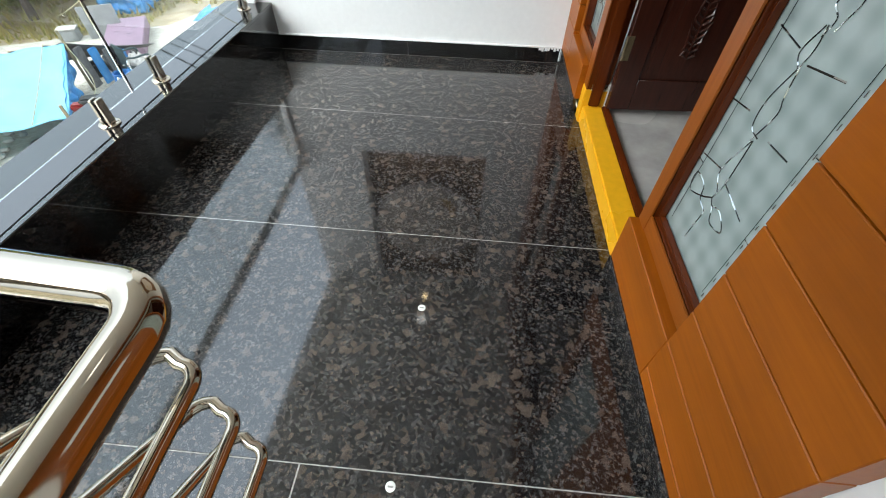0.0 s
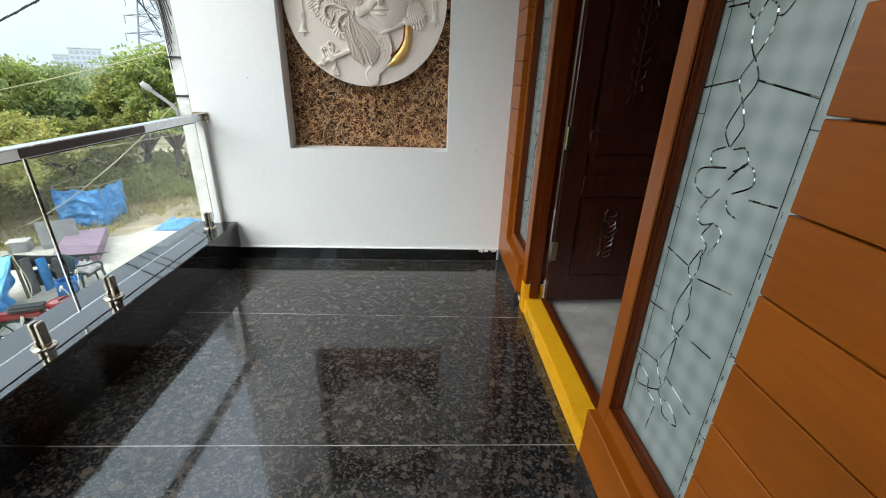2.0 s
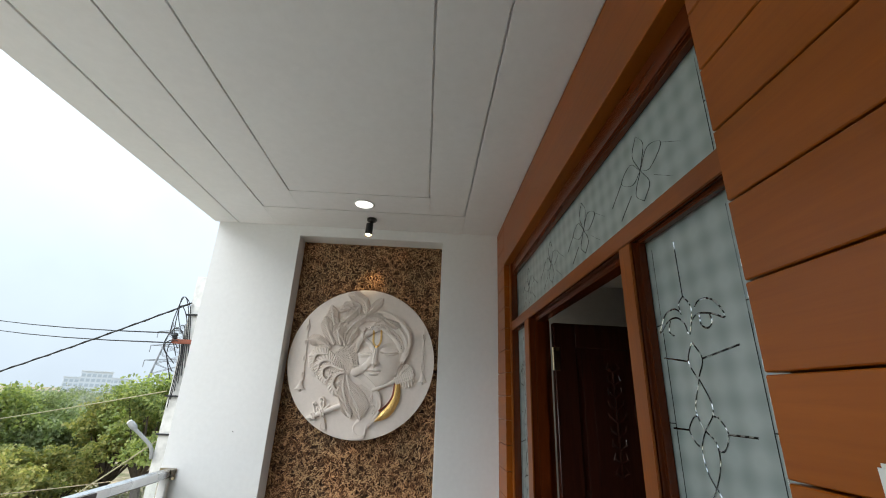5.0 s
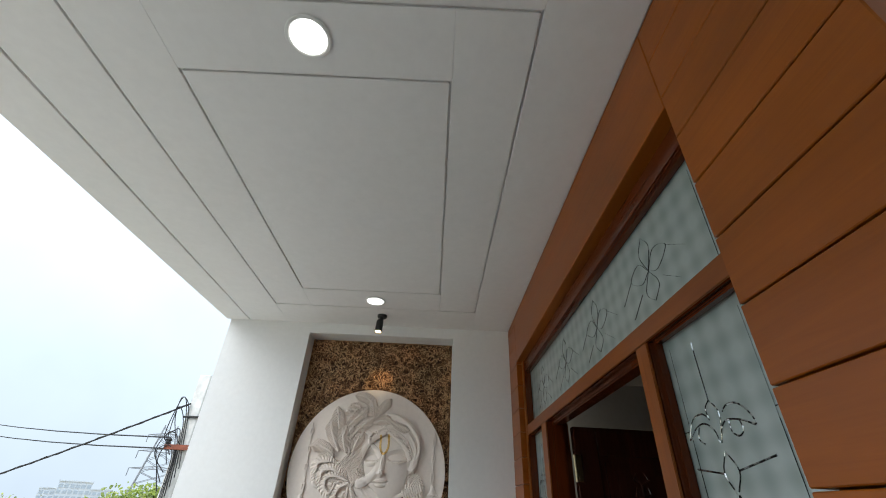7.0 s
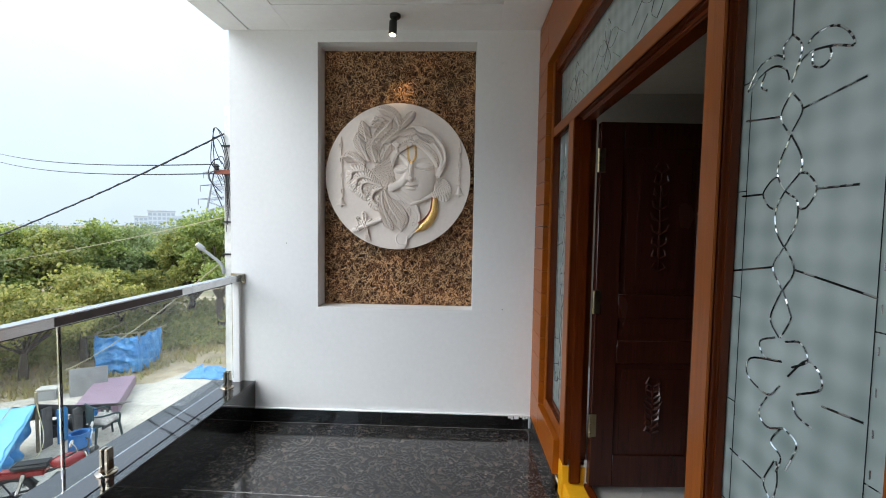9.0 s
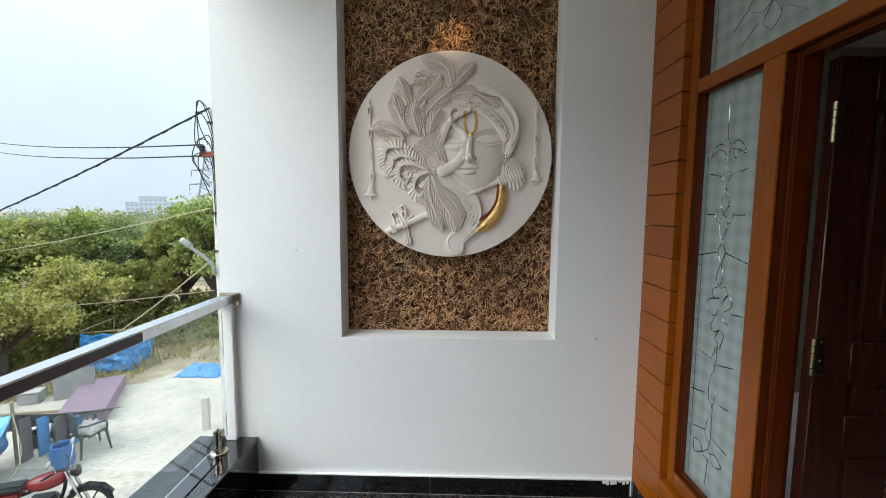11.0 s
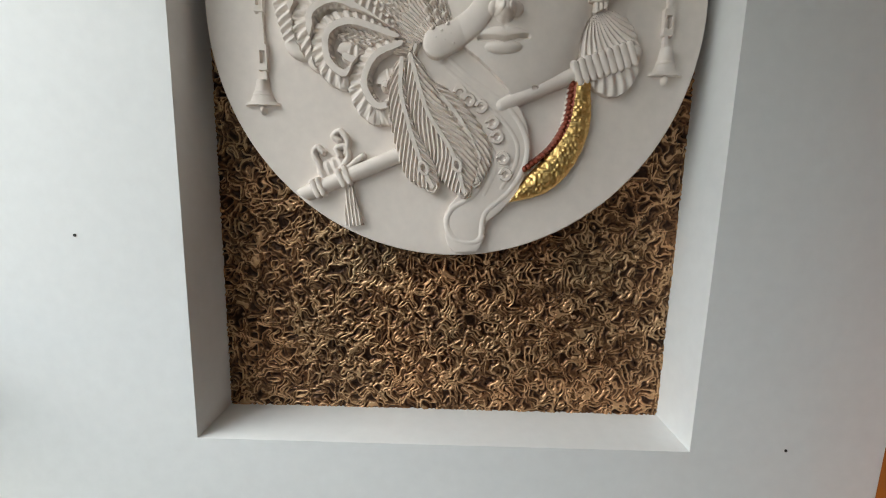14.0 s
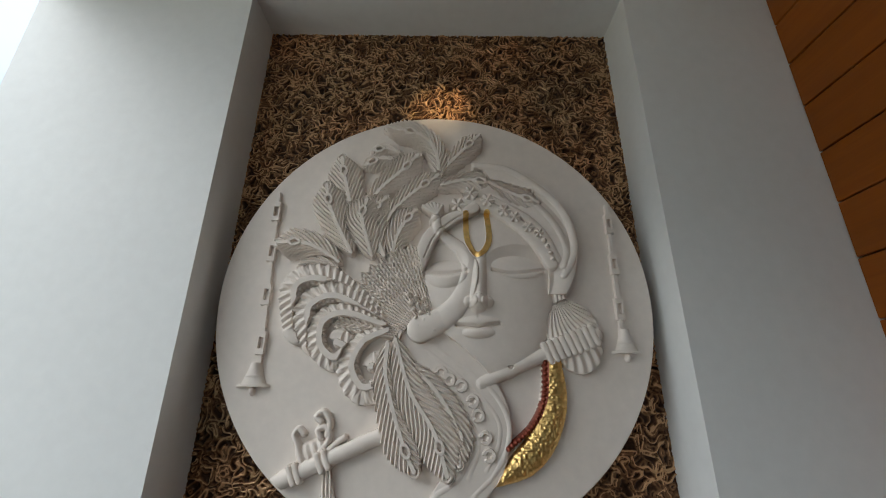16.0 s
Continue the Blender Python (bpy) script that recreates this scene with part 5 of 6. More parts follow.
def tree(x, y, height, spread, seed, mat, clumps=11, per=420, size=0.17, label="leafy green tree beside the yard", lean=0.0):
    rs = np.random.default_rng(seed)
    r = random.Random(seed)
    ob = thing("tree", label, "tree", (x, y, GROUND), "trees beyond the yard")
    fork = height * r.uniform(0.22, 0.32)
    bm = bmesh.new()
    trunk = smooth_path([(0, 0, -0.1), (r.uniform(-0.08, 0.08), r.uniform(-0.08, 0.08), fork * 0.55), (lean * 0.3, r.uniform(-0.1, 0.1), fork)], 4)
    rad = 0.035 * height ** 0.9
    add_tube(bm, trunk, rad, 9, False, [1.35 - 0.55 * i / (len(trunk) - 1) for i in range(len(trunk))])
    cl = []
    for k in range(clumps):
        a = 2 * math.pi * (k / clumps * 1.618 % 1) + r.uniform(-0.3, 0.3)
        d = spread * math.sqrt(r.uniform(0.02, 1.0)) * 0.8
        top = height * (1 - 0.32 * (d / spread) ** 2) * r.uniform(0.62, 0.97)
        rr = spread * r.uniform(0.28, 0.45)
        cz = max(top - rr * 0.55, fork * 0.9)
        cx, cy = d * math.cos(a) + lean, d * math.sin(a)
        cl.append((cx, cy, cz, rr))
        mid = (cx * 0.45, cy * 0.45, fork + (cz - fork) * r.uniform(0.35, 0.6))
        limb = smooth_path([trunk[-1], mid, (cx, cy, cz)], 4)
        add_tube(bm, limb, rad * 0.5, 6, False, [1 - 0.8 * i / (len(limb) - 1) for i in range(len(limb))])
    part("trunk", bm, M_BARK, ob)
    v, f = leaf_cloud(rs, cl, per, size)
    me = bpy.data.meshes.new("crown")
    me.from_pydata(v.tolist(), [], f.tolist())
    me.materials.append(mat)
    cr = new("crown", me)
    cr.parent = ob
    return ob


def polar(az, dist):
    a = radians(az)
    return (-0.6 - math.sin(a) * dist, -3.0 + math.cos(a) * dist)


plan = [(30.2, 20.5, 5.9, 2.1, 0), (33.2, 22.0, 5.0, 1.9, 1), (27.0, 23.0, 5.6, 2.2, 1), (23.5, 21.0, 5.4, 2.2, 0), (35.8, 25.0, 4.1, 2.0, 3), (38.4, 24.0, 4.5, 2.2, 3),
        (41.3, 24.5, 5.5, 2.5, 3), (44.3, 23.5, 5.4, 2.4, 0), (47.5, 22.5, 5.3, 2.4, 1), (51.0, 22.5, 5.6, 2.5, 0), (55.0, 21.0, 5.4, 2.5, 3), (59.5, 21.0, 5.6, 2.6, 1),
        (64.5, 21.0, 5.5, 2.6, 0), (70, 21.5, 5.7, 2.7, 3), (43.0, 18.8, 3.5, 1.9, 2), (47.6, 17.8, 3.4, 2.0, 2), (40.0, 20.5, 3.5, 1.5, 1), (53.0, 17.5, 3.6, 2.0, 2), (36.6, 21.2, 3.2, 1.2, 2)]
for k, (az, dist, h, sp_, mi) in enumerate(plan):
    px_, py_ = polar(az, dist)
    tree(px_, py_, h, sp_, 40 + k, LEAVES[mi], 15 if h > 4 else 12, 900 if h > 4 else 760, 0.13 if h > 4 else 0.115,
         ("broad leafy green tree beyond the yard", "dusty olive green tree beyond the yard", "low bushy tree with yellowing leaves", "feathery grey-green thorn tree beyond the yard")[mi])
# far wood, its leaf colours greyed to paint in the distance haze
rs_far = np.random.default_rng(99)
cl = []
for k in range(170):
    az, dist = 14 + 70 * (k / 170), 38 + 60 * rs_far.random()
    px_, py_ = polar(az, dist)
    cl.append((px_, py_, GROUND + 1.3 + 1.7 * rs_far.random() + dist * 0.004, 1.8 + 1.0 * rs_far.random()))
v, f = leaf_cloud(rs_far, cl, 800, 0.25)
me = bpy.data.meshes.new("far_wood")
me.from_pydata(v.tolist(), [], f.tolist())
me.materials.append(leaf_material("far_leaves_haze_tinted", (0.10, 0.125, 0.085), (0.135, 0.16, 0.11), (0.17, 0.19, 0.13)))
tagged(new("far_woods", me), "belt of distant green scrub woodland, tinted with haze", "woods", "", "stuff")
# undergrowth along the trees and rough grass on the field
rs_g = np.random.default_rng(12)
cl = [(*polar(20 + 52 * rs_g.random(), 18.5 + 6 * rs_g.random()), GROUND + 0.25, 0.25 + 0.45 * rs_g.random()) for _ in range(150)]
cl += [(*polar(23 + 24 * rs_g.random(), 19.0 + 5 * rs_g.random()), GROUND + 0.35 + 0.6 * rs_g.random(), 0.45 + 0.55 * rs_g.random()) for _ in range(130)]
v, f = leaf_cloud(rs_g, cl, 170, 0.12, -0.4)
me = bpy.data.meshes.new("undergrowth")
me.from_pydata(v.tolist(), [], f.tolist())
me.materials.append(LEAVES[1])
tagged(new("undergrowth", me), "low weeds and shrubs under the trees", "shrubs", "", "stuff")


def grass():
    n = 15000
    r = np.random.default_rng(21)
    az, dist = np.radians(18 + 55 * r.random(n)), 12.5 + 11 * r.random(n) ** 0.8
    x, y = -0.6 - np.sin(az) * dist, -3 + np.cos(az) * dist
    keep = (y > 10.8) | (x < -13.6) | ((x < -10.2) & (y > 8.6 + (x + 10.2) * 0.5))
    keep &= lattice(x + 60, y + 60, 1.3, 8) > 0.42
    x, y = x[keep], y[keep]
    n = len(x)
    h = 0.10 + 0.22 * r.random(n)
    dx, dy = r.normal(size=n) * 0.08, r.normal(size=n) * 0.08
    wx, wy = r.normal(size=n) * 0.02, r.normal(size=n) * 0.02
    z = np.full(n, GROUND)
    v = np.stack([np.stack([x - wx, y - wy, z], 1), np.stack([x + wx, y + wy, z], 1), np.stack([x + dx, y + dy, z + h], 1)], 1).reshape(-1, 3)
    me = bpy.data.meshes.new("grass")
    me.from_pydata(v.tolist(), [], (np.arange(n * 3).reshape(-1, 3)).tolist())
    me.materials.append(leaf_material("dry_grass", (0.16, 0.13, 0.05), (0.22, 0.19, 0.075), (0.14, 0.15, 0.05)))
    tagged(new("dry_grass", me), "tufts of dry yellow grass on the field", "grass", "", "stuff")


grass()

# ---- blue tarpaulins ----
def tarp_mat():
    m, nt, b = material("blue_tarpaulin")
    v = world_coords(nt)
    # the palest blue paints whitish highlights into the sheet
    c = ramp(nt, tex_noise(nt, v, 5, 6), [(0.3, (0.03, 0.17, 0.46)), (0.55, (0.07, 0.29, 0.62)), (0.75, (0.26, 0.50, 0.74))])
    nt.links.new(c, b.inputs["Base Color"])
    b.inputs["Roughness"].default_value = 0.42
    bump(nt, b, tex_noise(nt, v, 16, 6, 0.6, 1.0), 0.7, 0.03)
    return m


M_TARP = tarp_mat()
M_TARP2 = simple("faded_cyan_tarpaulin", (0.18, 0.46, 0.62), 0.45, vary=0.12, scale=4, bumped=0.02)
M_STICK = simple("weathered_bamboo", (0.30, 0.24, 0.15), 0.8, vary=0.25, scale=20)
M_ROPE = simple("pale_yellow_rope", (0.36, 0.33, 0.19), 0.8)


def cloth(fn, nu, nv, mat, name, parent, thick=0.006, label=""):
    bm = bmesh.new()
    g = [[bm.verts.new(fn(i / nu, j / nv)) for j in range(nv + 1)] for i in range(nu + 1)]
    for i in range(nu):
        for j in range(nv):
            bm.faces.new((g[i][j], g[i + 1][j], g[i + 1][j + 1], g[i][j + 1]))
    ob = part(name, bm, mat, parent, label)
    so = ob.modifiers.new("thickness", "SOLIDIFY")
    so.thickness = thick
    return ob


def bath_screen():
    ob = thing("tarp_screen", "blue tarpaulin hung round a rough stick enclosure", "tarpaulin", (-11.95, 9.55, GROUND))
    A, B, C, D = Vector((0, 0, 0)), Vector((1.20, 0.22, 0)), Vector((0.92, 1.62, 0)), Vector((-0.3, 1.5, 0))
    corner = 0.5
    front, side = Vector((0.18, -0.98, 0)), Vector((0.98, 0.2, 0))

    def fn(u, v):
        p = A.lerp(B, u / corner) if u < corner else B.lerp(C, (u - corner) / (1 - corner))
        s = u / corner if u < corner else (u - corner) / (1 - corner)
        k = min(1.0, max(0.0, (u - corner) * 12 + 0.5))
        rough = noise.noise(Vector((u * 7, v * 4, 1.0)))
        swag = 0.035 * math.sin(v * 19 + 5.0 * (2 * s - 1) ** 2 + 2.2 * rough) * (0.5 + 0.5 * math.sin(s * math.pi))
        drape = 0.045 * math.sin(s * 24 + 2.0 * rough + 1.5 * v) * (1.15 - 0.6 * v)
        crease = 0.03 * noise.noise(Vector((u * 22, v * 13, 4.0)))
        out = front.lerp(side, k) * ((swag + 0.4 * drape) * (1 - k) + (drape + 0.3 * swag) * k + crease + 0.05 * math.sin(v * 3))
        sag = 0.07 * abs(math.sin(s * math.pi * 2)) * v
        lift = 0.06 * (1 - v) * (0.5 + rough)
        return p + out + Vector((0, 0, lift + 1.25 * v - sag - 0.06 * v * u))

    cloth(fn, 130, 56, M_TARP, "sheet", ob)
    for p, h in ((A, 1.35), (B, 1.32), (C, 1.22), (D, 1.35)):
        part("stick", tube([p + Vector((0, 0.05, -0.05)), p + Vector((0.02, 0.06, h))], 0.022, 7), M_STICK, ob)
    part("crossbar", tube([A + Vector((-0.25, 0.0, 1.22)), B + Vector((0.0, 0.05, 1.30)), C + Vector((0.15, 0.1, 1.2))], 0.018, 7), M_STICK, ob)
    part("crossbar", tube([A + Vector((-0.1, 0.1, 1.26)), D + Vector((0, 0.1, 1.28))], 0.018, 7), M_STICK, ob)


bath_screen()


def crumpled():
    ob = thing("crumpled_tarp", "heap of crumpled blue tarpaulin on the ground", "tarpaulin", (-8.45, 9.75, GROUND + 0.02))

    def fn(u, v):
        x, y = (u - 0.5) * 1.3, (v - 0.5) * 0.8
        e = max(0.0, 1 - (2 * (u - 0.5)) ** 2) * max(0.0, 1 - (2 * (v - 0.5)) ** 2)
        n = noise.noise(Vector((u * 6, v * 5, 3))) + 0.6 * noise.noise(Vector((u * 14, v * 12, 9)))
        return Vector((x + 0.05 * n, y + 0.06 * n, max(0.006, 0.30 * e ** 0.6 * (0.75 + 0.5 * n))))

    cloth(fn, 48, 36, M_TARP, "sheet", ob)


crumpled()

# ---- low shed with a tarpaulin roof ----
M_SHEET = simple("grey_weathered_sheet", (0.14, 0.13, 0.125), 0.7, vary=0.3, scale=6, bumped=0.01)
M_PLANK = simple("grey_old_planks", (0.26, 0.22, 0.17), 0.85, vary=0.3, scale=9)


def shed():
    ob = thing("shed", "low makeshift shed roofed with tied blue tarpaulin", "shed")
    R, E = Vector((-9.25, 5.15, -2.35)), Vector((-7.95, 3.10, -2.80))
    along = Vector((-0.80, -0.60, 0.0)) * 3.4

    def roof(u, v):
        p = R.lerp(E, v) + along * u
        sag = 0.10 * math.sin(math.pi * v) * (0.6 + 0.4 * math.sin(u * 7)) + 0.02 * math.sin(u * 26 + v * 9)
        return p + Vector((0, 0, -sag))

    cloth(roof, 50, 30, M_TARP2, "roof", ob, 0.01, "faded cyan tarpaulin roof")
    side = (E - R).cross(Vector((0, 0, 1))).normalized()

    def skirt(u, v):
        p = R.lerp(E, u)
        foot = GROUND + 0.05 + 0.25 * u
        z = p.z - 0.02 + (foot - p.z) * v
        fold = 0.06 * math.sin(u * 30 + v * 4) + 0.04 * math.sin(v * 14 + u * 9)
        q = Vector((p.x, p.y, z)) + side * (-0.05 - 0.22 * v + fold * (0.3 + v)) * -1
        return q

    cloth(skirt, 60, 30, M_TARP, "side_sheet", ob, 0.006, "gathered blue tarpaulin side")

    def lean(u, v):
        p = R + along * (u * 0.5) + Vector((0.95, 1.35, -0.50)) * v
        return p + Vector((0, 0, 0.02 * math.sin(u * 40) - 0.05 * math.sin(math.pi * v)))

    cloth(lean, 40, 10, M_SHEET, "rear_roof", ob, 0.015, "dark sagging sheet roof")
    for k in range(5):
        p = R + Vector((0.10 + 0.13 * k, 0.10 + 0.22 * k, 0))
        z0 = GROUND + 0.08
        part("plank", box((p.x - 0.02, p.y - 0.11, z0), (p.x + 0.02, p.y + 0.11, R.z - 0.09 * k - 0.12), 0.003), M_TARP if k % 2 else M_SHEET, ob)
    for p in (R, E, R + along, E + along):
        part("stick", tube([(p.x, p.y, GROUND - 0.05), (p.x, p.y, p.z + 0.25)], 0.03, 7), M_STICK, ob)
    part("rope", tube(smooth_path([R + Vector((0, 0, 0.04)), R.lerp(E, 0.4) + Vector((0.28, 0.15, -0.35)), E + Vector((0.1, 0.05, -0.1))], 6), 0.008, 5), M_ROPE, ob)
    part("rope", tube(smooth_path([R + along * 0.1 + Vector((0, 0, 0.05)), R.lerp(E, 0.5) + along * 0.13 + Vector((0, 0, 0.0)), E + along * 0.16 + Vector((0, 0, 0.02))], 6), 0.008, 5), M_ROPE, ob)


shed()

# ---- yard things ----
M_PURPLE = simple("dusty_mauve_paint", (0.25, 0.165, 0.21), 0.6, vary=0.12, scale=6)
M_DARKPL = simple("dark_green_plastic", (0.035, 0.055, 0.055), 0.5)
M_BLUEPL = simple("blue_plastic", (0.03, 0.13, 0.34), 0.4)
M_PALE = simple("pale_concrete", (0.52, 0.49, 0.43), 0.85, vary=0.15)
M_GREYB = simple("grey_board", (0.30, 0.30, 0.29), 0.7, vary=0.2, scale=5)
M_RAG = simple("pale_rags", (0.50, 0.46, 0.42), 0.9, vary=0.2)

cot = thing("bed_box", "dusty mauve wooden bed box with small slots, on the yard", "bed", (-9.90, 7.60, GROUND + 0.02), rz=29)
part("body", box((-0.46, -1.12, 0.05), (0.46, 1.12, 0.31), 0.012, 2), M_PURPLE, cot)
for sx in (-0.40, 0.40):
    for sy in (-1.04, 1.04):
        part("leg", box((sx - 0.035, sy - 0.035, 0), (sx + 0.035, sy + 0.035, 0.052), 0.005), M_PURPLE, cot)
for x, y in ((0.1, -0.15), (-0.2, 0.1), (0.22, 0.28), (-0.05, 0.45)):
    part("slot", box((x - 0.05, y - 0.012, 0.310), (x + 0.05, y + 0.012, 0.314)), M_BLACKMETAL, cot)

brd = thing("leaning_board", "grey weathered board standing behind the bed box", "board", (-10.75, 8.0, GROUND + 0.02), rz=30)
part("sheet", box((-0.42, -0.012, 0.0), (0.42, 0.012, 0.78), 0.004), M_GREYB, brd)
part("prop", tube([(0.0, 0.35, 0.0), (0.0, 0.012, 0.6)], 0.02, 6), M_STICK, brd)
crate = thing("crate", "small pale grey plastic crate on the ground", "crate", (-11.6, 7.7, GROUND + 0.02), rz=22)
part("tub", box((-0.22, -0.16, 0.0), (0.22, 0.16, 0.28), 0.02, 2), M_GREYB, crate)
part("rim", box((-0.235, -0.175, 0.281), (0.235, 0.175, 0.31), 0.008, 2), M_PALE, crate)
stone = thing("leaning_slab", "pale broken concrete slab leaning by the weeds", "slab", (-7.45, 9.9, GROUND + 0.01), rz=-20)
part("slab", box((-0.25, -0.04, 0.0), (0.25, 0.05, 0.62), 0.02, 2), M_PALE, stone)
stone2 = thing("concrete_post", "short white concrete post standing in the yard", "post", (-6.45, 6.6, GROUND + 0.01), rz=10)
part("shaft", box((-0.07, -0.07, 0.0), (0.07, 0.07, 0.75), 0.012, 2), M_PALE, stone2)
pole_l = thing("lying_pole", "long pale bamboo pole lying on the yard", "pole", (-11.4, 7.0, GROUND + 0.05))
part("cane", tube([(-1.2, -0.3, 0.0), (0.3, 0.1, 0.01), (1.3, 0.3, 0.0)], 0.03, 7), M_STICK, pole_l)


def plastic_chair(x, y, rz):
    ob = thing("plastic_chair", "dark green plastic armchair heaped with rags", "chair", (x, y, GROUND + 0.02), rz=rz)
    part("seat", box((-0.24, -0.22, 0.40), (0.24, 0.24, 0.43), 0.012, 2), M_DARKPL, ob)
    for sx in (-1, 1):
        for sy in (-1, 1):
            part("leg", tube([(sx * 0.27, sy * 0.25, 0.0), (sx * 0.22, sy * 0.2, 0.41)], 0.024, 8, False, [0.8, 1.2]), M_DARKPL, ob)
        part("armrest", tube(smooth_path([(sx * 0.25, -0.2, 0.42), (sx * 0.28, -0.18, 0.62), (sx * 0.28, 0.1, 0.64), (sx * 0.23, 0.24, 0.66)], 5), 0.02, 7), M_DARKPL, ob)
    bm = bmesh.new()
    for k in range(6):
        add_box(bm, (-0.20 + k * 0.068, 0.235, 0.43), (-0.155 + k * 0.068, 0.262, 0.80), 0.006)
    add_box(bm, (-0.23, 0.232, 0.80), (0.23, 0.266, 0.87), 0.012, None, 2)
    part("backrest", bm, M_DARKPL, ob)
    return ob


plastic_chair(-8.32, 5.72, 150)
rag = thing("rag_heap", "heap of pale rags lying on the chair seat", "rags", (-8.32, 5.72, GROUND + 0.452))


def ragfn(u, v):
    e = max(0.0, 1 - (2 * u - 1) ** 2) * max(0.0, 1 - (2 * v - 1) ** 2)
    n = noise.noise(Vector((u * 7, v * 7, 1)))
    return Vector(((u - 0.5) * 0.46, (v - 0.5) * 0.42, 0.004 + max(0, 0.2 * e ** 0.6 * (0.8 + 0.6 * n))))


cloth(ragfn, 24, 24, M_RAG, "cloth", rag)


def pot(name, x, y, r, h, mat, label, cat):
    ob = thing(name, label, cat, (x, y, GROUND + 0.02))
    part("body", lathe([(0, 0), (r * 0.7, 0), (r, h * 0.35), (r * 0.95, h * 0.8), (r * 0.8, h), (r * 0.86, h * 1.04), (r * 0.72, h * 1.03), (r * 0.74, h * 0.9), (r * 0.8, h * 0.5), (0, h * 0.15)], 22), mat, ob)
    part("rim", lathe([(r * 0.84, h), (r * 0.92, h * 1.02), (r * 0.92, h * 1.06), (r * 0.80, h * 1.06), (r * 0.84, h)], 22), mat, ob)
    return ob


pot("cooking_pot", -9.25, 6.15, 0.24, 0.34, M_BLACKMETAL, "soot-black round cooking pot on the ground", "pot")
pot("cooking_pot", -9.55, 5.85, 0.20, 0.28, M_BLACKMETAL, "soot-black round cooking pot on the ground", "pot")
pot("water_drum", -8.30, 5.10, 0.19, 0.46, M_BLUEPL, "small blue plastic water drum beside the shed", "drum")
pot("metal_bowl", -8.75, 2.95, 0.16, 0.12, M_SHEET, "dark metal bowl lying among stones", "bowl")
rb = random.Random(5)
for k in range(16):
    a = rb.uniform(0, 6.28)
    st_ = thing("stone", "rough pale stone lying on the sandy yard", "stone", (-8.9 + rb.uniform(-0.9, 0.9), 2.7 + rb.uniform(-0.6, 0.6), GROUND + 0.02), "stones by the shed", rz=rb.uniform(0, 360))
    bm = bmesh.new()
    bmesh.ops.create_icosphere(bm, subdivisions=2, radius=1)
    for v_ in bm.verts:
        n_ = 1 + 0.35 * noise.noise(v_.co * 1.3 + Vector((k, 0, 0)))
        v_.co = Vector((v_.co.x * 0.10 * n_, v_.co.y * 0.075 * n_, (v_.co.z + 0.8) * 0.05 * n_))
    part("rock", bm, M_PALE, st_)
for k in range(4):
    pl = thing("old_plank", "weathered loose plank lying on the yard", "plank", (-8.3 + 0.16 * k, 2.55 - 0.08 * k, GROUND + 0.02), "loose planks", rz=35 + 9 * k)
    part("board", box((-0.5, -0.06, 0.0), (0.5, 0.06, 0.03), 0.004), M_PLANK, pl)


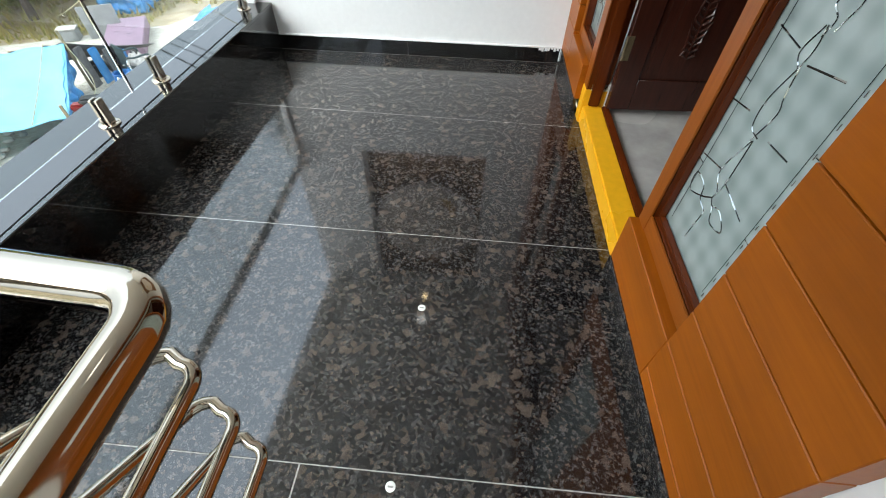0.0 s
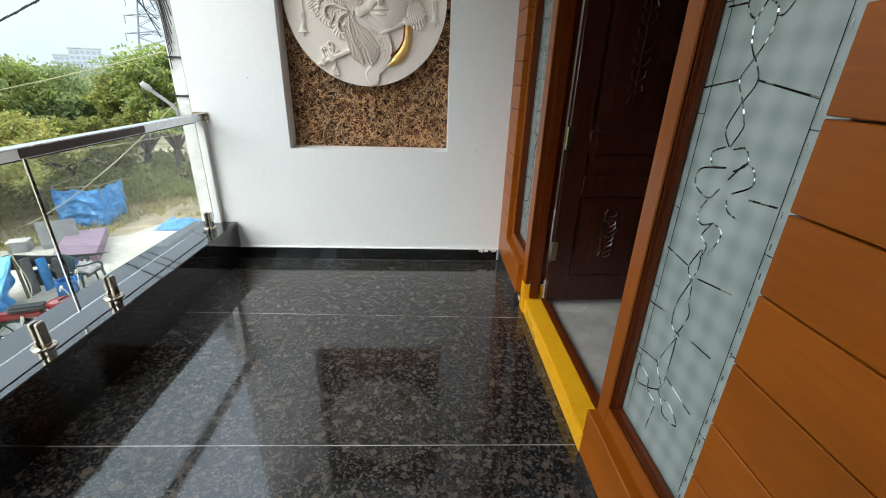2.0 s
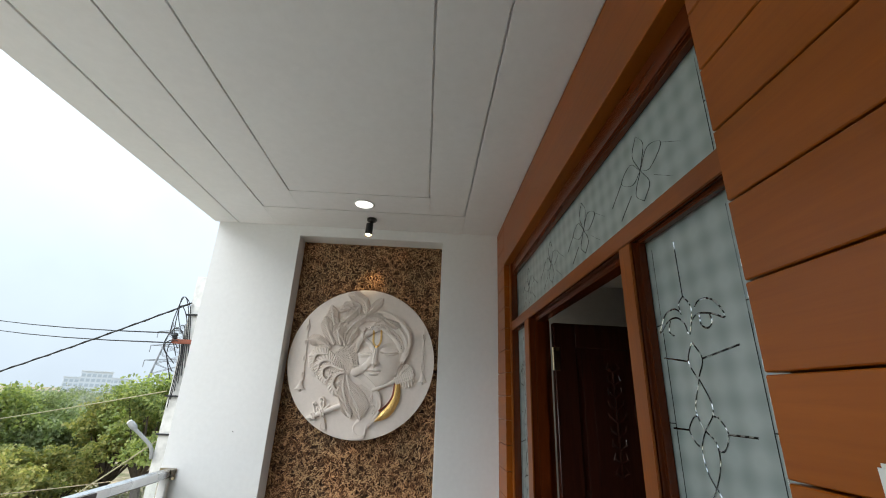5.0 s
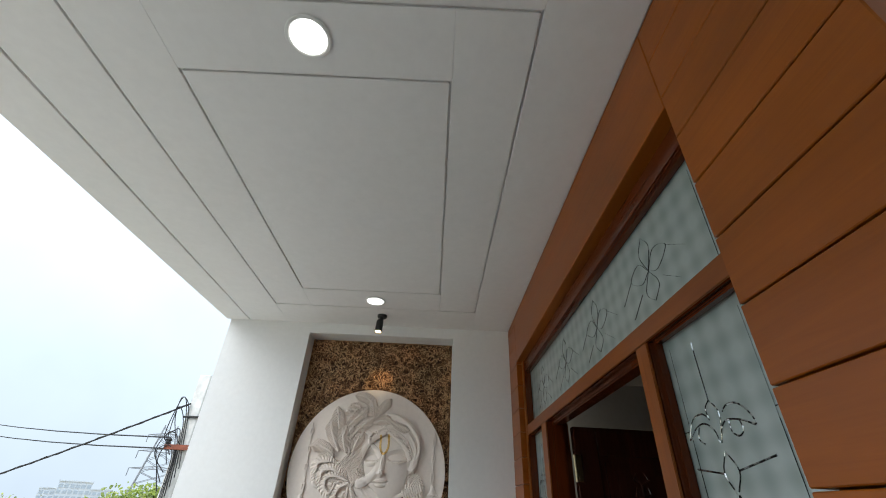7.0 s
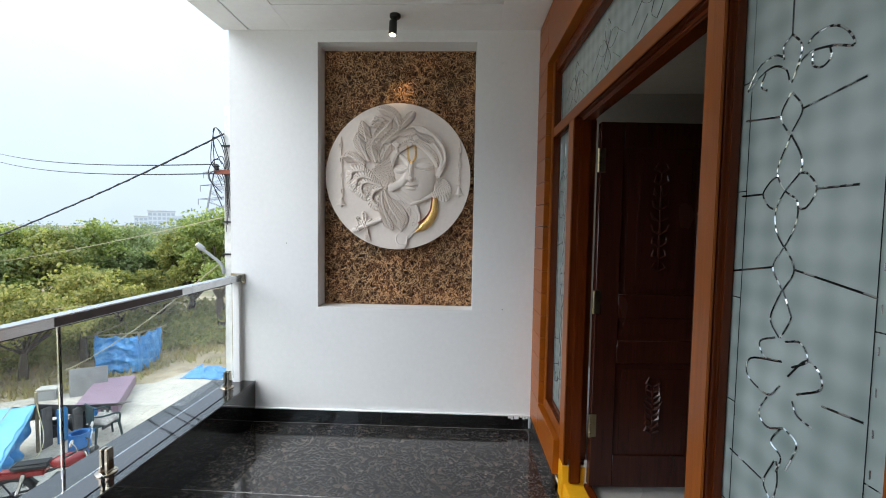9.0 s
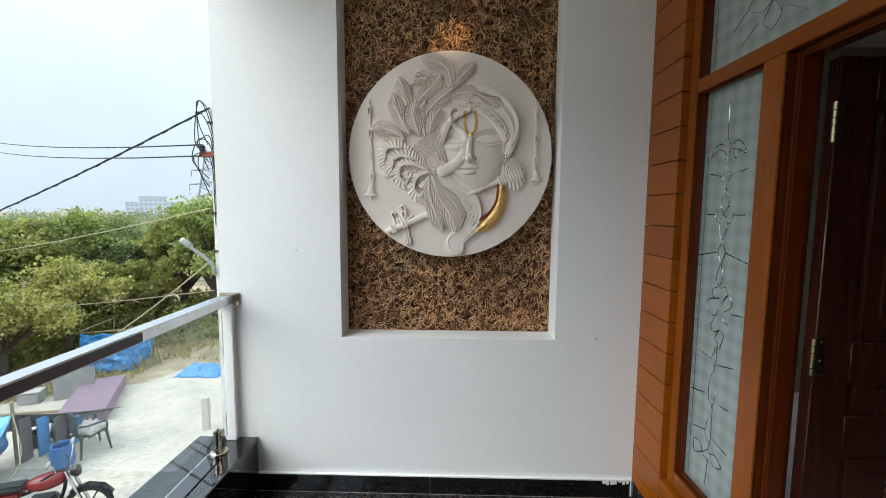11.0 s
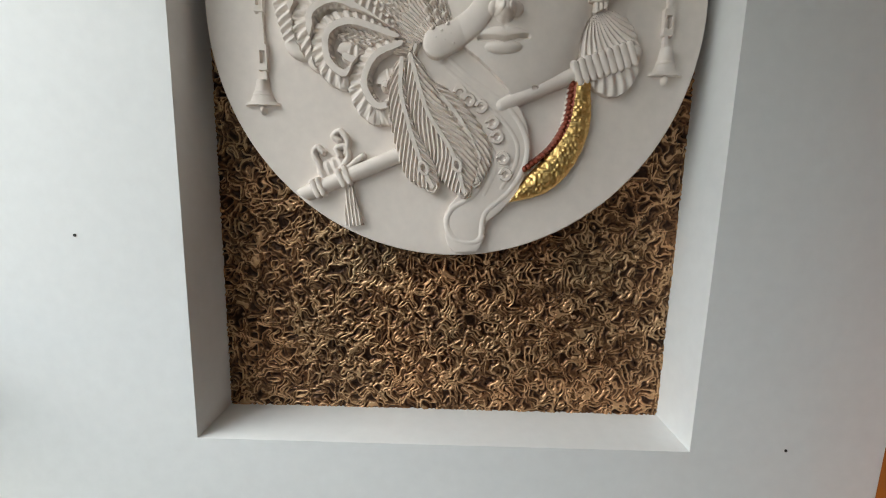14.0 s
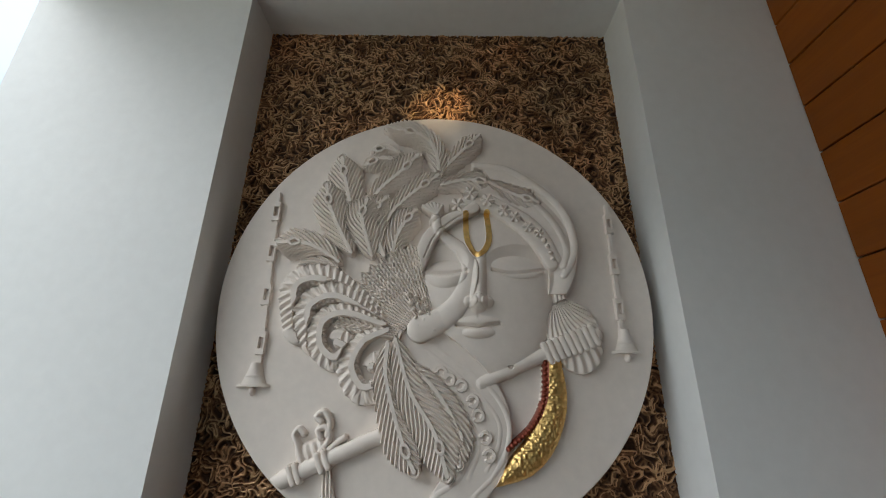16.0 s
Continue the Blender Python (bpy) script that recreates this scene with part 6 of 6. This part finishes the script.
# ---- motorcycle ----
def motorcycle():
    ob = thing("motorcycle", "parked commuter motorcycle with black engine and red tank", "motorcycle", (-7.22, 3.58, GROUND + 0.02), rz=20.0)
    red = simple("red_bike_paint", (0.17, 0.010, 0.010), 0.25, vary=0.05)
    blk = simple("black_bike_metal", (0.014, 0.014, 0.015), 0.4, 0.3)
    chrome = simple("bike_chrome", (0.62, 0.62, 0.62), 0.18, 1.0)
    for x in (-0.63, 0.63):
        wm = pose(x, 0, 0.30, 90, 0, 0)
        ring = [(0.29 + 0.045 * math.cos(t), 0.04 * math.sin(t)) for t in [2 * math.pi * k / 10 for k in range(11)]]
        w = part("wheel", lathe([(0.262 if abs(z) < 9 else 0, z * 0.6) for _, z in ring[:1]] + [(0.25, -0.02), (0.27, -0.02), (0.27, 0.02), (0.25, 0.02), (0.25, -0.02)], 30, wm), chrome, ob)
        part("tyre", lathe(ring, 30, wm), M_RUBBER, w)
        bm = bmesh.new()
        for k in range(6):
            a = k * math.pi / 3
            add_tube(bm, [(x, 0, 0.30), (x + 0.25 * math.cos(a), 0, 0.30 + 0.25 * math.sin(a))], 0.012, 6)
        add_lathe(bm, [(0, -0.05), (0.05, -0.05), (0.05, 0.05), (0, 0.05)], 16, wm)
        part("rim", bm, blk, w)
    bm = bmesh.new()
    bmesh.ops.create_uvsphere(bm, u_segments=20, v_segments=12, radius=1)
    for v_ in bm.verts:
        c = v_.co
        v_.co = Vector((0.14 + c.x * 0.27, c.y * 0.14 * (1 - 0.25 * c.x * -1), 0.80 + c.z * 0.12 + 0.03 * c.x))
    part("fuel_tank", bm, red, ob, "glossy red fuel tank")
    part("seat", box((-0.62, -0.12, 0.74), (-0.08, 0.12, 0.84), 0.04, 3), M_RUBBER, ob, "black padded seat")
    part("tail_panel", box((-0.80, -0.09, 0.62), (-0.15, 0.09, 0.745), 0.03, 2), red, ob, "red side panel")
    part("engine", box((-0.12, -0.13, 0.28), (0.26, 0.13, 0.58), 0.05, 2), blk, ob)
    part("frame_tube", tube(smooth_path([(-0.6, 0.0, 0.6), (-0.1, 0.0, 0.66), (0.34, 0.0, 0.86), (0.30, 0.0, 0.5), (0.1, 0.0, 0.25), (-0.3, 0, 0.28)], 5), 0.025, 8), blk, ob)
    for s in (-1, 1):
        part("fork", tube([(0.63, s * 0.07, 0.30), (0.40, s * 0.07, 0.95)], 0.022, 8), chrome, ob)
        part("swingarm", tube([(-0.63, s * 0.08, 0.30), (-0.1, s * 0.07, 0.36)], 0.02, 8), blk, ob)
        part("shock", tube([(-0.52, s * 0.1, 0.38), (-0.42, s * 0.1, 0.70)], 0.03, 8), chrome, ob)
        part("mirror_stem", tube(smooth_path([(0.36, s * 0.22, 1.02), (0.36, s * 0.28, 1.14), (0.34, s * 0.32, 1.20)], 4), 0.008, 6), chrome, ob)
        mr = bmesh.new()
        add_lathe(mr, [(0, 0), (0.055, 0.0), (0.06, 0.012), (0, 0.03)], 20, pose(0.34, s * 0.34, 1.22, 0, -80, 0))
        part("mirror", mr, chrome, ob, "round bright rear-view mirror")
    part("handlebar", tube(smooth_path([(0.24, -0.34, 1.0), (0.34, -0.2, 1.02), (0.40, 0, 0.98), (0.34, 0.2, 1.02), (0.24, 0.34, 1.0)], 5), 0.015, 8), blk, ob)
    part("headlamp", lathe([(0, -0.08), (0.06, -0.07), (0.09, 0.0), (0.085, 0.02), (0, 0.03)], 20, pose(0.52, 0, 0.90, 0, 80, 0)), blk, ob)
    for x, w0 in ((0.63, 0.30), (-0.63, 0.30)):
        pts = [(x + 0.36 * math.cos(a), 0, 0.30 + 0.36 * math.sin(a)) for a in [radians(d) for d in (25, 55, 90, 125, 155)]]
        bm = bmesh.new()
        for p, q in zip(pts, pts[1:]):
            vs = [bm.verts.new((p[0], -0.055, p[2])), bm.verts.new((p[0], 0.055, p[2])), bm.verts.new((q[0], 0.055, q[2])), bm.verts.new((q[0], -0.055, q[2]))]
            bm.faces.new(vs)
        fd = part("mudguard", bm, blk, ob)
        fd.modifiers.new("thickness", "SOLIDIFY").thickness = 0.006
    part("exhaust", tube(smooth_path([(0.2, -0.12, 0.35), (0.1, -0.17, 0.22), (-0.3, -0.17, 0.25), (-0.75, -0.18, 0.36)], 5), 0.04, 10, False, None), chrome, ob)
    part("side_stand", tube([(-0.05, 0.1, 0.28), (-0.1, 0.26, 0.0)], 0.012, 6), blk, ob)


motorcycle()

# ---- utility pole, its lamp and the cables ----
M_CONC = simple("weathered_pole_concrete", (0.60, 0.58, 0.54), 0.85, vary=0.2, scale=8)
M_RUST = simple("rusty_iron", (0.22, 0.06, 0.03), 0.7, vary=0.3)
M_CABLE = simple("black_cable_sheath", (0.012, 0.012, 0.013), 0.55)
PX, PY = -3.79, 2.90
pole = thing("utility_pole", "square concrete utility pole with rusty crossarm and tangled wires", "utility pole", (PX, PY, GROUND))
bm = bmesh.new()
vs = add_box(bm, (-0.10, -0.10, 0), (0.10, 0.10, 6.52), 0.012)
for v_ in bm.verts:
    if v_.co.z > 5:
        v_.co.x *= 0.78
        v_.co.y *= 0.78
part("shaft", bm, M_CONC, pole)
part("crossarm", box((-0.20, -0.12, 5.56), (0.35, -0.075, 5.62), 0.004), M_RUST, pole, "rusty iron crossarm")
for x in (-0.17, 0.3):
    part("insulator", lathe([(0, 0), (0.022, 0), (0.035, 0.02), (0.022, 0.035), (0.036, 0.055), (0.018, 0.08), (0, 0.085)], 14, pose(x, -0.097, 5.62)), M_BLACKMETAL, pole)
for z in (4.88, 4.42, 5.95):
    part("clamp_band", box((-0.105, -0.105, z), (0.105, 0.105, z + 0.022), 0.004), M_BLACKMETAL, pole)
rr = random.Random(8)
for k in range(7):
    z0 = 5.1 + 0.1 * k
    pts = [(-0.1, -0.1, z0), (-0.18 - rr.uniform(0, 0.16), -0.12, z0 + rr.uniform(0.1, 0.35)), (-0.14 - rr.uniform(0, 0.12), -0.13, z0 + rr.uniform(0.3, 0.6)), (-0.06, -0.1, z0 + 0.35), (-0.04 + 0.02 * k, -0.11, z0 - 0.35)]
    part("loose_wire", tube(smooth_path(pts, 6), 0.006, 5), M_CABLE, pole)
lampo = thing("street_lamp", "small grey street lamp on an arm of the pole", "street lamp", (PX, PY, GROUND))
part("arm", tube(smooth_path([(-0.08, -0.11, 4.15), (-0.12, -0.13, 4.30), (-0.34, -0.18, 4.50)], 5), 0.022, 8), M_GREYB, lampo)
part("head", lathe([(0, 0), (0.02, 0), (0.036, 0.03), (0.04, 0.09), (0.032, 0.12), (0, 0.125)], 16, pose(-0.32, -0.175, 4.49, 0, -52, 0)), M_GREYB, lampo)
part("cover", lathe([(0, 0.12), (0.032, 0.12), (0.03, 0.135), (0, 0.145)], 16, pose(-0.32, -0.175, 4.49, 0, -52, 0)), M_PLASTIC, lampo, "pale plastic lens")


def cable(name, a, b, sag, r, mat, label, n=18, twist=0):
    a, b = Vector(a), Vector(b)
    pts = [a.lerp(b, k / n) - Vector((0, 0, sag * 4 * (k / n) * (1 - k / n))) for k in range(n + 1)]
    ob = thing(name, label, "cable")
    part("strand", tube(pts, r, 6), mat, ob)
    if twist:
        p2 = []
        for k in range(n * 6 + 1):
            t = k / (n * 6)
            p = a.lerp(b, t) - Vector((0, 0, sag * 4 * t * (1 - t)))
            p2.append(p + Vector((0, math.cos(t * twist), math.sin(t * twist))) * r * 1.0)
        part("strand", tube(p2, r * 0.7, 5), mat, ob)
    return ob


W0 = (PX - 0.05, PY - 0.12)
cable("twisted_cable", (*W0, 2.72), (-13.5, 4.9, -0.1), 0.22, 0.011, M_CABLE, "thick twisted black service cable slung from the pole", 24, 170)
cable("overhead_wire", (PX - 0.17, PY - 0.1, 2.30), (-34.0, 22.9, 7.5), 0.75, 0.009, M_CABLE, "thin black overhead wire slung from the pole")
cable("overhead_wire", (PX - 0.17, PY - 0.1, 2.17), (-34.0, 22.9, 7.1), 0.80, 0.009, M_CABLE, "thin black overhead wire slung from the pole")
cable("overhead_wire", (PX - 0.1, PY - 0.1, 1.55), (-29.5, 18.0, -0.9), 0.35, 0.007, M_ROPE, "pale sagging wire slung from the pole")
cable("overhead_wire", (PX - 0.1, PY - 0.1, 0.55), (-22.0, 14.0, -2.3), 0.25, 0.006, M_STICK, "dull thin wire slung low from the pole")
cable("tie_rope", (PX - 0.08, PY - 0.1, 0.95), (-12.3, 8.3, -3.05), 0.22, 0.009, M_ROPE, "pale yellow rope tied from the pole to the ground")

# ---- far pylon and buildings ----
# steel coloured bluish grey, with the haze put into it
M_PYLON = simple("haze_tinted_steel", (0.30, 0.31, 0.33), 0.6)
qx, qy = polar(30.05, 95)
pyl = thing("power_pylon", "distant grey lattice power pylon above the trees", "pylon", (qx, qy, GROUND), rz=30)


def half(z):
    return 3.2 * (1 - z / 19.0) + 0.55


for sx in (-1, 1):
    for sy in (-1, 1):
        part("leg", tube([(sx * half(z), sy * half(z), z) for z in (0, 6, 12, 16.5)], 0.11, 5), M_PYLON, pyl)
bm = bmesh.new()
for k in range(9):
    z0, z1 = k * 1.8, (k + 1) * 1.8
    for s in (-1, 1):
        add_tube(bm, [(-half(z0), s * half(z0), z0), (half(z1), s * half(z1), z1)], 0.06, 4)
        add_tube(bm, [(half(z0), s * half(z0), z0), (-half(z1), s * half(z1), z1)], 0.06, 4)
        add_tube(bm, [(s * half(z0), -half(z0), z0), (s * half(z1), half(z1), z1)], 0.06, 4)
part("bracing", bm, M_PYLON, pyl)
for z, w in ((9.5, 4.0), (12.2, 3.6), (14.8, 3.0)):
    bm = bmesh.new()
    for s in (-1, 1):
        add_tube(bm, [(0, s * 0.5, z + 0.5), (w, 0, z)], 0.07, 4)
        add_tube(bm, [(0, s * 0.5, z + 0.5), (-w, 0, z)], 0.07, 4)
        add_tube(bm, [(s * w, 0, z), (s * w, 0, z - 1.2)], 0.09, 4)
    add_tube(bm, [(-w, 0, z), (w, 0, z)], 0.07, 4)
    part("arm", bm, M_PYLON, pyl)
# pale bluish facade and window colours carry the haze of distance
M_HAZE = simple("haze_tinted_facade", (0.66, 0.71, 0.76), 0.9, vary=0.03)
M_HAZE2 = simple("haze_tinted_windows", (0.46, 0.53, 0.60), 0.7, vary=0.05)


def far_block(az, dist, w, h, storeys, bays):
    x, y = polar(az, dist)
    ob = thing("office_building", "multi-storey building on the horizon, coloured pale with haze", "building", (x, y, GROUND), rz=az)
    part("wall", box((-w / 2, 0, 0), (w / 2, w * 0.5, h)), M_HAZE, ob, "", False)
    part("roof", box((-w / 2 - 0.4, -0.4, h), (w / 2 + 0.4, w * 0.5 + 0.4, h + 0.5)), M_HAZE, ob, "", False)
    sh = (h - 1.0) / storeys
    for s in range(storeys):
        for b in range(bays):
            x0 = -w / 2 + w * (b + 0.15) / bays
            part("window", box((x0, -0.12, 0.8 + s * sh), (x0 + w * 0.7 / bays, 0.02, 0.8 + s * sh + sh * 0.6)), M_HAZE2, ob, "", False)


far_block(36.1, 330, 15, 12.0, 4, 6)
far_block(37.6, 360, 13, 8.6, 3, 5)
far_block(34.2, 380, 16, 9.2, 3, 6)
